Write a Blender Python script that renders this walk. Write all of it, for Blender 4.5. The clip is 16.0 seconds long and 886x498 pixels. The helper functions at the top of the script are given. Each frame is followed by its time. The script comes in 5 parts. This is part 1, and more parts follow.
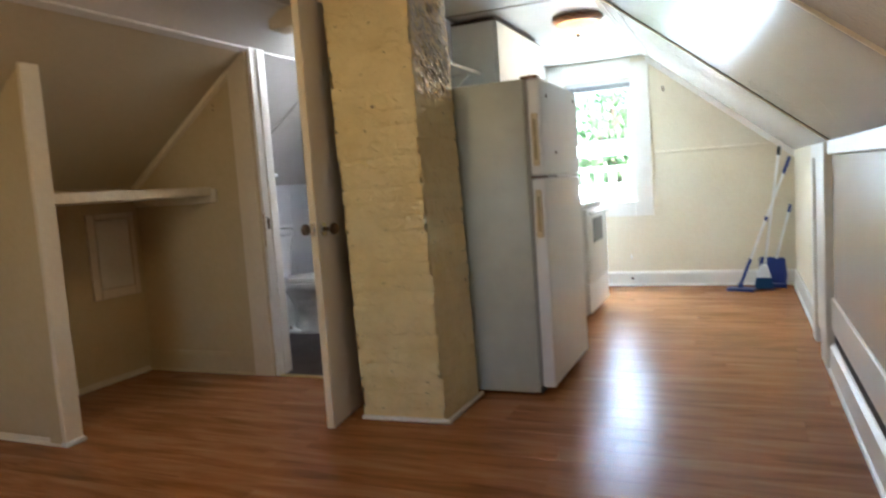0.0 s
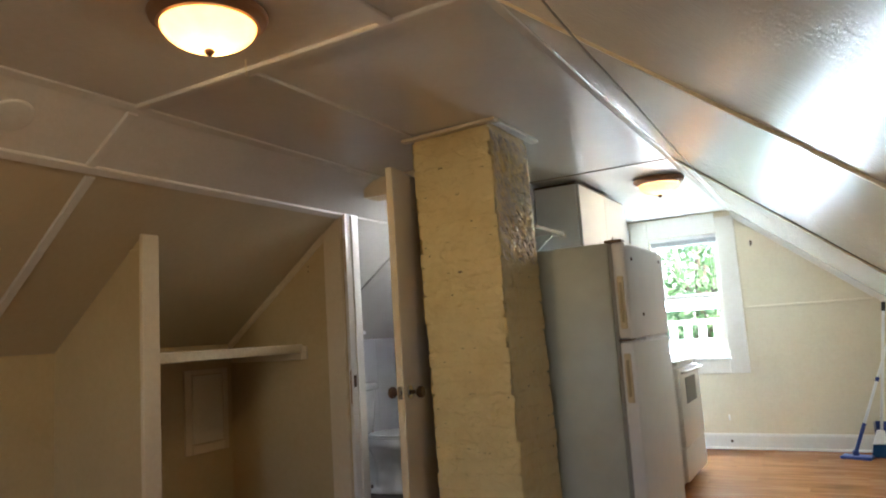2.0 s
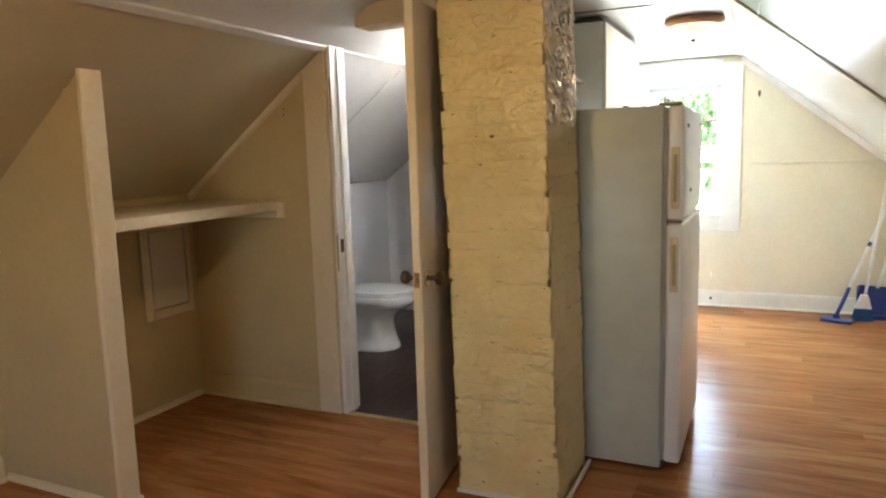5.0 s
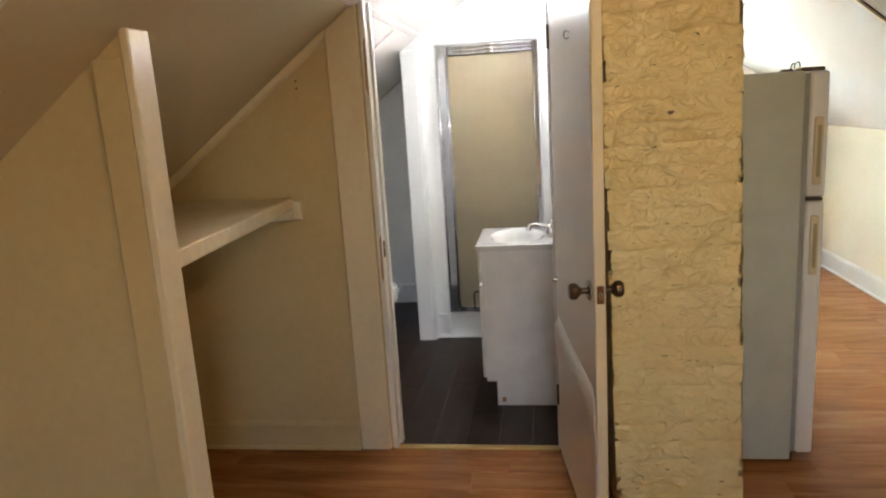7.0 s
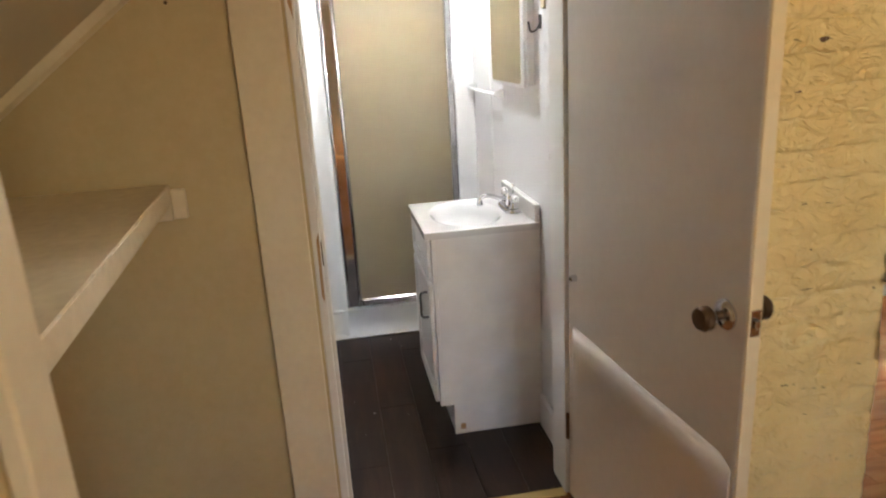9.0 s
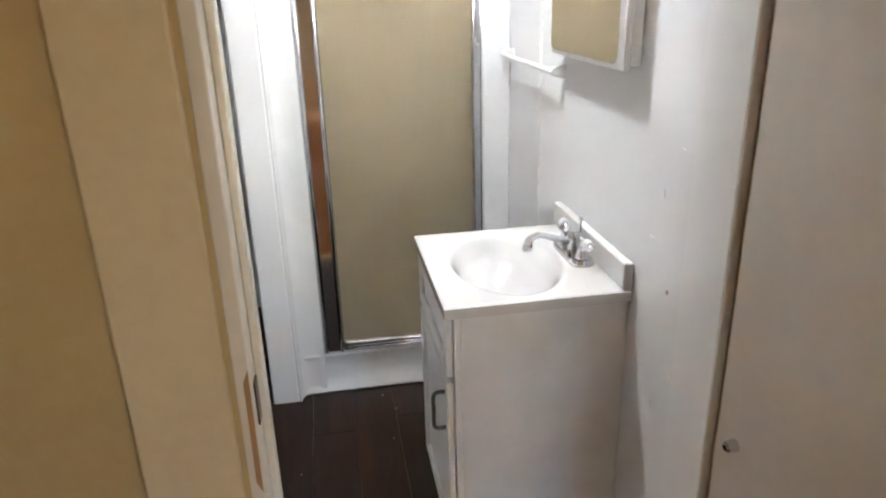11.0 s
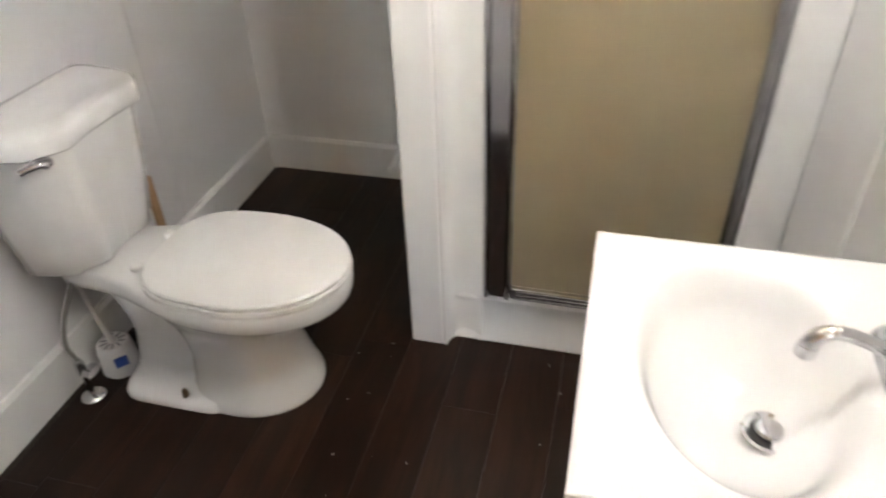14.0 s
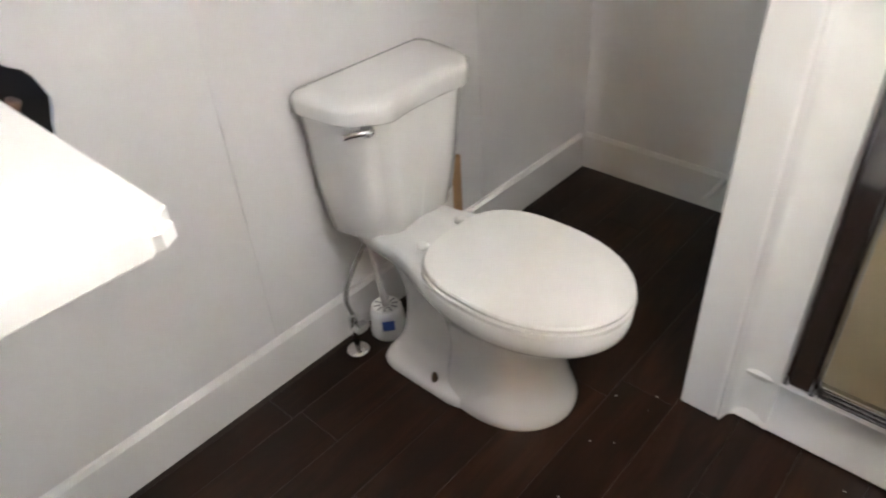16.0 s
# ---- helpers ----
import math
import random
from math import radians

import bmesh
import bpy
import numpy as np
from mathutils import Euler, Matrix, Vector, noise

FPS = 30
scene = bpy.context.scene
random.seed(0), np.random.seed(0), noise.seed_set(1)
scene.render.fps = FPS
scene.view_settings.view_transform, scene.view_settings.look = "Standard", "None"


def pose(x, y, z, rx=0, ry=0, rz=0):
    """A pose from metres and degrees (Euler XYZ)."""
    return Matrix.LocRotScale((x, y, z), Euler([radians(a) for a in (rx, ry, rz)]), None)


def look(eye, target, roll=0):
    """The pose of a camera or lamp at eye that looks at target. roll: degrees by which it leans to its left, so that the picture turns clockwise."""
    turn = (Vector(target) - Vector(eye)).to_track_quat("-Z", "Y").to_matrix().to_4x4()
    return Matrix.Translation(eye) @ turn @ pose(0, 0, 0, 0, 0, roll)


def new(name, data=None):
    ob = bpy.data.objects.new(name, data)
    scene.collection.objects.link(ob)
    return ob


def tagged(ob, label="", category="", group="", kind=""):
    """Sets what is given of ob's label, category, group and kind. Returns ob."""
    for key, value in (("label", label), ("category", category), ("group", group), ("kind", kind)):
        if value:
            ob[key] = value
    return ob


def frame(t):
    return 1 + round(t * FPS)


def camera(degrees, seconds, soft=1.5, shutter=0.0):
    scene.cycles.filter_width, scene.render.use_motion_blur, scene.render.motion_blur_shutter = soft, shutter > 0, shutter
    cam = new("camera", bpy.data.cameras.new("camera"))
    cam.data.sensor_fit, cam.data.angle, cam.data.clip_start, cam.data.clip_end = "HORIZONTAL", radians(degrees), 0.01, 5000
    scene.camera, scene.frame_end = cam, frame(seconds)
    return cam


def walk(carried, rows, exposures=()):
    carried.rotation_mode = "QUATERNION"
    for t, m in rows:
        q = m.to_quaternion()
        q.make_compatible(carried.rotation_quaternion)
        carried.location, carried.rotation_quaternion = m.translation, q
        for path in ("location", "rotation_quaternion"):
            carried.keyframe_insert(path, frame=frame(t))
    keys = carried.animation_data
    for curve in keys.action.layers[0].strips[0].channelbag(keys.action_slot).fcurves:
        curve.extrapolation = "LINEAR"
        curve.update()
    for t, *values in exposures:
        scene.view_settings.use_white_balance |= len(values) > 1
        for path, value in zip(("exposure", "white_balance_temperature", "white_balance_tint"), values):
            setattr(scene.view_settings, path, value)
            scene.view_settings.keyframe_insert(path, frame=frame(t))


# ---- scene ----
cam = camera(65.4, 16.0, soft=2.0, shutter=0.4)
PATH = [
    (0, (1.239, -2.764, 1.078), (0.442, -0.939, 0.892), -4.0),
    (0.5, (1.232, -2.783, 1.106), (0.3, -1.013, 1.125), -4.4),
    (1, (1.236, -2.799, 1.141), (0.279, -1.057, 1.366), -4.3),
    (1.5, (1.242, -2.813, 1.163), (0.271, -1.089, 1.454), -3.8),
    (2, (1.239, -2.804, 1.159), (0.263, -1.076, 1.407), -3.7),
    (2.5, (1.234, -2.8, 1.153), (0.258, -1.066, 1.364), -3.8),
    (3, (1.225, -2.788, 1.143), (0.262, -1.041, 1.297), -3.9),
    (3.5, (1.088, -2.721, 1.077), (0.197, -0.93, 1.072), -1.2),
    (4, (0.983, -2.609, 1.232), (0.128, -0.805, 1.114), -0.8),
    (4.5, (0.869, -2.529, 1.355), (0.035, -0.726, 1.123), -1.4),
    (5, (0.677, -2.465, 1.383), (-0.164, -0.671, 1.111), -1.7),
    (5.2, (0.595, -2.422, 1.4), (-0.226, -0.621, 1.114), -2.6),
    (7.3, (-0.832, -2.208, 1.507), (-0.981, -0.265, 1.057), -3.1),
    (7.5, (-0.92, -2.153, 1.505), (-0.979, -0.214, 1.018), -2.9),
    (8, (-1.067, -1.892, 1.494), (-1.055, 0.059, 1.056), -3.1),
    (8.5, (-1.197, -1.624, 1.486), (-1.029, 0.314, 1.021), -1.6),
    (9, (-1.286, -1.345, 1.486), (-0.997, 0.548, 0.908), -3.4),
    (9.2, (-1.277, -1.211, 1.472), (-0.97, 0.688, 0.926), -2.9),
    (11.3, (-1.189, -0.211, 1.486), (-0.889, 1.601, 0.696), -1.4),
    (11.5, (-1.174, -0.14, 1.484), (-0.9, 1.652, 0.639), -2.0),
    (12, (-1.147, 0.057, 1.48), (-0.758, 1.802, 0.583), -0.7),
    (12.5, (-1.044, 0.212, 1.471), (-0.795, 1.942, 0.499), -0.0),
    (13, (-0.96, 0.307, 1.465), (-0.966, 1.978, 0.366), -0.8),
    (13.5, (-0.962, 0.443, 1.452), (-1.071, 2.082, 0.311), 0.1),
    (14, (-0.992, 0.57, 1.451), (-1.419, 2.129, 0.274), -2.1),
    (14.5, (-0.998, 0.657, 1.464), (-1.709, 2.157, 0.348), -2.3),
    (15, (-1.008, 0.679, 1.462), (-1.852, 2.084, 0.315), -3.0),
    (15.5, (-1.024, 0.697, 1.458), (-1.987, 2.016, 0.303), -3.5),
    (16, (-1.08, 0.723, 1.44), (-2.201, 1.885, 0.261), -3.8),
]
EXPOSURES = [(0.0, 3.30, 5900, 13), (0.6, 3.15, 5950, 13), (1.5, 2.94, 6100, 13), (3.0, 3.02, 6250, 13), (4.0, 3.33, 6350, 13), (5.2, 3.60, 6500, 13),
             (7.3, 3.62, 6550, 12), (8.5, 3.84, 6550, 12), (9.2, 3.92, 6450, 12), (11.3, 3.84, 6250, 12), (12.5, 3.78, 6450, 13), (13.5, 3.84, 6900, 14), (14.2, 4.00, 7050, 14), (14.8, 4.20, 7050, 14), (15.4, 4.06, 7000, 14), (16.0, 3.98, 6950, 14)]
walk(cam, [(t, look(eye, target, roll)) for t, eye, target, roll in PATH], EXPOSURES)

# ---- world and light ----
world = bpy.data.worlds.new("sky")
scene.world = world
world.use_nodes = True
wn = world.node_tree
sky = wn.nodes.new("ShaderNodeTexSky")
sky.sky_type, sky.sun_disc = "NISHITA", False
sky.sun_elevation, sky.sun_rotation = radians(51), radians(104)
wn.nodes["Background"].inputs[1].default_value = 0.15
wn.links.new(sky.outputs[0], wn.nodes["Background"].inputs[0])

sun = new("sun", bpy.data.lights.new("sun", "SUN"))
sun.data.energy, sun.data.angle, sun.data.color = 5.0, radians(0.53), (1.0, 0.95, 0.87)
# sun stands high in the east, beside the house
sun.matrix_world = look((12, -2, 15), (0, 1, 0))

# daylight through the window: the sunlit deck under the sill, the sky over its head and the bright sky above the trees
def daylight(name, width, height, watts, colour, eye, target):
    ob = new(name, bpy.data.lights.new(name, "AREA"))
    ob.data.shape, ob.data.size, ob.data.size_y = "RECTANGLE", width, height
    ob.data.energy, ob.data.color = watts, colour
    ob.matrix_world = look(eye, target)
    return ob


DAY = (0.71, 0.89, 1.0)
daylight("deck_daylight", 0.9, 0.40, 12.0, DAY, (0.025, 4.32, 0.68), (0.10, 2.3, 2.0))
daylight("sky_daylight", 1.6, 1.0, 44.0, DAY, (0.02, 4.75, 2.75), (0.15, 2.6, 0.4))
daylight("far_sky_daylight", 2.8, 1.9, 14.0, DAY, (0.10, 9.0, 3.65), (0.10, 3.9, 1.4))
# glare off the sunlit sill and the rails in the window's opening
for z in (0.905, 1.315):
    daylight("glare_daylight", 0.53, 0.13, 1.35, DAY, (0.025, 4.06, z), (0.06, 2.0, z))
# fill lamp in an assumed south window, added to light the south-facing sides
daylight("south_fill", 0.88, 1.18, 0.6, (1.0, 0.92, 0.78), (0.0, -4.55, 1.35), (-0.1, -1.0, 1.0))


def bulb(name, x, y, z, watts, colour, radius):
    ob = new(name, bpy.data.lights.new(name, "POINT"))
    ob.data.energy, ob.data.color, ob.data.shadow_soft_size = watts, colour, radius
    ob.location = (x, y, z)
    return ob


bulb("room_bulb", -0.24, -1.47, 2.082, 1.85, (1.0, 0.75, 0.42), 0.04)
bulb("kitchen_bulb", 0.27, 1.95, 2.082, 1.0, (1.0, 0.76, 0.46), 0.04)
bulb("bathroom_bulb", -0.88, 1.35, 2.01, 1.95, (0.95, 0.98, 1.0), 0.05)


# ---- materials ----
def material(name):
    m = bpy.data.materials.new(name)
    m.use_nodes = True
    return m, m.node_tree.nodes, m.node_tree.links, m.node_tree.nodes["Principled BSDF"]


def ramp(nodes, stops):
    r = nodes.new("ShaderNodeValToRGB")
    while len(r.color_ramp.elements) < len(stops):
        r.color_ramp.elements.new(0.5)
    for e, (p, c) in zip(r.color_ramp.elements, stops):
        e.position, e.color = p, (*c, 1)
    return r


def coords(nodes, links, scale):
    """Texture space in metres, from the object's own axes."""
    tc = nodes.new("ShaderNodeTexCoord")
    mp = nodes.new("ShaderNodeMapping")
    mp.inputs["Scale"].default_value = scale
    links.new(tc.outputs["Object"], mp.inputs[0])
    return mp.outputs[0]


def noise_node(nodes, links, vec, scale, detail=4, rough=0.55, distortion=0.0):
    n = nodes.new("ShaderNodeTexNoise")
    n.inputs["Scale"].default_value, n.inputs["Detail"].default_value = scale, detail
    n.inputs["Roughness"].default_value, n.inputs["Distortion"].default_value = rough, distortion
    links.new(vec, n.inputs["Vector"])
    return n


def bumped(nodes, links, bsdf, height, strength, distance=0.002):
    b = nodes.new("ShaderNodeBump")
    b.inputs["Strength"].default_value, b.inputs["Distance"].default_value = strength, distance
    links.new(height, b.inputs["Height"])
    old = [l for l in links if l.to_socket == bsdf.inputs["Normal"]]
    if old:
        links.new(old[0].from_socket, b.inputs["Normal"])
    links.new(b.outputs[0], bsdf.inputs["Normal"])


def paint(name, colour, dirt, rough, brush=0.25, brush_scale=(18, 18, 18), stain=0.35, spec=0.5, relief=0.002):
    """Brushed household paint: two tones of stain, fine brush relief, uneven gloss."""
    m, n, l, b = material(name)
    v = coords(n, l, (1, 1, 1))
    big = noise_node(n, l, v, 1.7, 5, 0.6)
    small = noise_node(n, l, v, 38.0, 3, 0.6)
    mix = n.new("ShaderNodeMix")
    mix.data_type, mix.blend_type = "FLOAT", "MIX"
    mix.inputs[0].default_value = 0.35
    l.new(big.outputs[0], mix.inputs[2])
    l.new(small.outputs[0], mix.inputs[3])
    r = ramp(n, [(0.5 - stain, dirt), (0.58, colour), (1.0, tuple(min(0.9, c * 1.03) for c in colour))])
    l.new(mix.outputs[0], r.inputs[0])
    l.new(r.outputs[0], b.inputs["Base Color"])
    vb = coords(n, l, brush_scale)
    br = noise_node(n, l, vb, 1.0, 5, 0.65, 0.6)
    bumped(n, l, b, br.outputs[0], brush, relief)
    rr = n.new("ShaderNodeMapRange")
    rr.inputs["To Min"].default_value, rr.inputs["To Max"].default_value = rough - 0.03, rough + 0.05
    l.new(small.outputs[0], rr.inputs[0])
    l.new(rr.outputs[0], b.inputs["Roughness"])
    b.inputs["Specular IOR Level"].default_value = spec
    return m


def plain(name, colour, rough, metal=0.0, vary=0.06, scale=9.0, bump=0.0, bump_scale=60.0, coat=0.0):
    m, n, l, b = material(name)
    v = coords(n, l, (1, 1, 1))
    k = noise_node(n, l, v, scale, 4)
    lo = tuple(max(0.0, c * (1 - vary)) for c in colour)
    hi = tuple(min(1.0, c * (1 + vary)) for c in colour)
    r = ramp(n, [(0.3, lo), (0.7, hi)])
    l.new(k.outputs[0], r.inputs[0])
    l.new(r.outputs[0], b.inputs["Base Color"])
    rr = n.new("ShaderNodeMapRange")
    rr.inputs["To Min"].default_value, rr.inputs["To Max"].default_value = max(0.02, rough - 0.05), rough + 0.05
    l.new(k.outputs[0], rr.inputs[0])
    l.new(rr.outputs[0], b.inputs["Roughness"])
    b.inputs["Metallic"].default_value = metal
    b.inputs["Coat Weight"].default_value = coat
    if bump:
        f = noise_node(n, l, v, bump_scale, 3)
        bumped(n, l, b, f.outputs[0], bump, 0.001)
    return m


def planks_mat(name, dark, mid, light, rough, along, spec):
    """Wood laminate: grain drawn out along one axis, a tone of its own for each board."""
    m, n, l, b = material(name)
    info = n.new("ShaderNodeObjectInfo")
    tc = n.new("ShaderNodeTexCoord")
    geo = n.new("ShaderNodeNewGeometry")
    shift = n.new("ShaderNodeVectorMath")
    shift.operation = "MULTIPLY_ADD"
    shift.inputs[1].default_value = (1, 1, 1)
    comb = n.new("ShaderNodeCombineXYZ")
    tall = n.new("ShaderNodeMath")
    tall.operation = "MULTIPLY"
    tall.inputs[1].default_value = 40.0
    l.new(info.outputs["Random"], tall.inputs[0])
    l.new(tall.outputs[0], comb.inputs[2])
    l.new(geo.outputs["Position"], shift.inputs[0])
    l.new(comb.outputs[0], shift.inputs[2])
    mp = n.new("ShaderNodeMapping")
    mp.inputs["Scale"].default_value = (1.5, 11, 22) if along == "x" else (11, 1.5, 22)
    l.new(shift.outputs[0], mp.inputs[0])
    grain = noise_node(n, l, mp.outputs[0], 1.3, 5, 0.58, 0.7)
    fine = n.new("ShaderNodeMapping")
    fine.inputs["Scale"].default_value = (6.0, 120, 60) if along == "x" else (120, 6.0, 60)
    l.new(shift.outputs[0], fine.inputs[0])
    fibre = noise_node(n, l, fine.outputs[0], 1.0, 3, 0.6)
    add = n.new("ShaderNodeMath")
    add.operation = "MULTIPLY_ADD"
    add.inputs[1].default_value = 0.22
    l.new(fibre.outputs[0], add.inputs[0])
    l.new(grain.outputs[0], add.inputs[2])
    tone = n.new("ShaderNodeMath")
    tone.operation = "MULTIPLY_ADD"
    tone.inputs[1].default_value = 0.14
    l.new(info.outputs["Random"], tone.inputs[0])
    l.new(add.outputs[0], tone.inputs[2])
    r = ramp(n, [(0.32, dark), (0.67, mid), (1.0, light)])
    l.new(tone.outputs[0], r.inputs[0])
    l.new(r.outputs[0], b.inputs["Base Color"])
    scuff = noise_node(n, l, geo.outputs["Position"], 7.0, 5, 0.7)
    rr = n.new("ShaderNodeMapRange")
    rr.inputs["To Min"].default_value, rr.inputs["To Max"].default_value = rough - 0.04, rough + 0.06
    l.new(scuff.outputs[0], rr.inputs[0])
    l.new(rr.outputs[0], b.inputs["Roughness"])
    b.inputs["Specular IOR Level"].default_value = spec
    bumped(n, l, b, fibre.outputs[0], 0.06, 0.0004)
    return m


CREAM = paint("cream_wall_paint", (0.74, 0.67, 0.50), (0.62, 0.54, 0.37), 0.42, 0.2)
CEIL = paint("white_gloss_ceiling_paint", (0.72, 0.69, 0.63), (0.62, 0.58, 0.50), 0.11, 0.8, (44, 52, 52), 0.35, 0.6, 0.0020)
TANSLOPE = paint("tan_gloss_slope_paint", (0.54, 0.45, 0.29), (0.46, 0.37, 0.22), 0.36, 0.05, (9, 22, 22), 0.35, 0.5, 0.003)
TAN = paint("tan_wall_paint", (0.57, 0.44, 0.23), (0.47, 0.34, 0.16), 0.42, 0.2)
TRIM = paint("white_trim_paint", (0.78, 0.75, 0.68), (0.66, 0.61, 0.51), 0.32, 0.2)
CREAM_TRIM = paint("cream_trim_paint", (0.74, 0.63, 0.43), (0.62, 0.50, 0.31), 0.34, 0.22)


def brick_paint(name, colour, dirt):
    """Thick paint over rough brick: drips and short ledges that run level, chips that show dark."""
    m, n, l, b = material(name)
    geo = n.new("ShaderNodeNewGeometry")
    place = geo.outputs["Position"]
    big = noise_node(n, l, place, 4.0, 5, 0.65)
    r = ramp(n, [(0.3, dirt), (0.56, colour), (1.0, tuple(min(0.9, c * 1.03) for c in colour))])
    l.new(big.outputs[0], r.inputs[0])
    level = n.new("ShaderNodeMapping")
    level.inputs["Scale"].default_value = (19, 19, 25)
    l.new(place, level.inputs[0])
    ledge = noise_node(n, l, level.outputs[0], 1.0, 4, 0.6, 1.0)
    step = ramp(n, [(0.40, (0, 0, 0)), (0.46, (0.35, 0.35, 0.35)), (0.54, (0.45, 0.45, 0.45)), (0.60, (1, 1, 1))])
    l.new(ledge.outputs[0], step.inputs[0])
    crack = n.new("ShaderNodeMapping")
    crack.inputs["Scale"].default_value = (16, 16, 70)
    crack.inputs["Location"].default_value = (3.1, 1.7, 0.4)
    l.new(place, crack.inputs[0])
    chip = noise_node(n, l, crack.outputs[0], 1.0, 3, 0.5, 0.4)
    spot = ramp(n, [(0.715, (0, 0, 0)), (0.74, (1, 1, 1))])
    l.new(chip.outputs[0], spot.inputs[0])
    mix = n.new("ShaderNodeMix")
    mix.data_type = "RGBA"
    l.new(spot.outputs[0], mix.inputs[0])
    l.new(r.outputs[0], mix.inputs[6])
    mix.inputs[7].default_value = (0.13, 0.07, 0.035, 1)
    l.new(mix.outputs[2], b.inputs["Base Color"])
    fine = noise_node(n, l, place, 55.0, 4, 0.6)
    b.inputs["Roughness"].default_value = 0.34
    b.inputs["Specular IOR Level"].default_value = 0.5
    bumped(n, l, b, step.outputs[0], 0.9, 0.006)
    bumped(n, l, b, fine.outputs[0], 0.3, 0.003)
    return m


YELLOW = brick_paint("yellow_brick_paint", (0.83, 0.665, 0.325), (0.73, 0.555, 0.24))
BATHWALL = paint("white_bathroom_paint", (0.78, 0.78, 0.785), (0.745, 0.74, 0.735), 0.36, 0.25, (9, 9, 12), 0.35, 0.5, 0.003)
BATHTRIM = plain("glossy_white_trim_paint", (0.80, 0.80, 0.795), 0.30, vary=0.004, scale=300.0, bump=0.05, bump_scale=40)
DUSTY = paint("dusty_cream_paint", (0.74, 0.63, 0.43), (0.56, 0.44, 0.27), 0.5, 0.3, (18, 18, 18), 0.2)
DOORPAINT = paint("grey_white_door_paint", (0.72, 0.675, 0.61), (0.64, 0.59, 0.52), 0.30, 0.15)
LAMINATE = planks_mat("red_brown_laminate", (0.125, 0.045, 0.013), (0.32, 0.130, 0.043), (0.44, 0.215, 0.092), 0.24, "x", 0.10)
DARKVINYL = planks_mat("dark_brown_vinyl", (0.006, 0.0026, 0.0016), (0.017, 0.0072, 0.0040), (0.046, 0.0195, 0.0105), 0.36, "y", 0.22)
# serves as floor underlay and as painted shade in the gap and wall hole
UNDERLAY_SHADE = plain("dark_underlay_and_shade", (0.03, 0.02, 0.014), 0.8)
ENAMEL = plain("white_enamel", (0.74, 0.73, 0.69), 0.30, vary=0.03, bump=0.03, bump_scale=240)
FRIDGEGREY = plain("grey_olive_fridge_enamel", (0.48, 0.49, 0.405), 0.36, bump=0.06, bump_scale=320)
PORCELAIN = plain("white_porcelain", (0.82, 0.82, 0.81), 0.10, vary=0.02, coat=0.5)
SEATWHITE = plain("white_toilet_seat_plastic", (0.82, 0.82, 0.80), 0.22, vary=0.02)
CHROME = plain("chrome", (0.62, 0.62, 0.64), 0.08, 1.0, 0.04)
BRONZE = plain("dark_bronze", (0.10, 0.065, 0.04), 0.35, 0.8, 0.2)
BLACK = plain("black_plastic", (0.015, 0.015, 0.016), 0.4)
BLUE = plain("blue_plastic", (0.012, 0.035, 0.20), 0.4)
BLUEFIBRE = plain("blue_bristles", (0.02, 0.10, 0.26), 0.8)
WHITEPLASTIC = plain("white_plastic", (0.78, 0.78, 0.77), 0.35)
VANITYWHITE = plain("white_melamine", (0.77, 0.76, 0.745), 0.35, bump=0.05)
MARBLE = plain("white_cultured_marble", (0.70, 0.695, 0.68), 0.12, vary=0.015, coat=0.5)
RAWWOOD = plain("raw_wood", (0.42, 0.25, 0.12), 0.7)
IVORY = plain("ivory_plastic", (0.62, 0.52, 0.32), 0.4)


def glass_mat(name, colour, rough):
    m, n, l, b = material(name)
    b.inputs["Base Color"].default_value = (*colour, 1)
    b.inputs["Transmission Weight"].default_value = 1.0
    b.inputs["Roughness"].default_value, b.inputs["IOR"].default_value = rough, 1.45
    return m


GLASS = glass_mat("window_glass", (1, 1, 1), 0.0)


# ---- builders ----
def box(x0, x1, y0, y1, z0, z1, bevel=0.0, bm=None, segments=1):
    """A box, added to bm if one is given, with rounded edges."""
    out = bm or bmesh.new()
    verts = [out.verts.new((x, y, z)) for x in (x0, x1) for y in (y0, y1) for z in (z0, z1)]
    fs = [out.faces.new([verts[i] for i in q]) for q in
          ((0, 1, 3, 2), (4, 6, 7, 5), (0, 4, 5, 1), (2, 3, 7, 6), (0, 2, 6, 4), (1, 5, 7, 3))]
    if bevel:
        es = list({e for f in fs for e in f.edges})
        bmesh.ops.bevel(out, geom=es, offset=bevel, segments=segments, affect="EDGES", profile=0.5)
    return out


def prism(outline, a, b, axis="y", bm=None, bevel=0.0):
    """An outline drawn out from a to b: (x, z) along y, (y, z) along x, (x, y) along z."""
    out = bm or bmesh.new()

    def at(p, d):
        return {"y": (p[0], d, p[1]), "x": (d, p[0], p[1]), "z": (p[0], p[1], d)}[axis]
    lo = [out.verts.new(at(p, a)) for p in outline]
    hi = [out.verts.new(at(p, b)) for p in outline]
    fs = [out.faces.new(lo), out.faces.new(hi[::-1])]
    k = len(outline)
    for i in range(k):
        fs.append(out.faces.new((lo[i], hi[i], hi[(i + 1) % k], lo[(i + 1) % k])))
    bmesh.ops.recalc_face_normals(out, faces=fs)
    if bevel:
        bmesh.ops.bevel(out, geom=list({e for f in fs for e in f.edges}), offset=bevel, segments=1, affect="EDGES", profile=0.5)
    return out


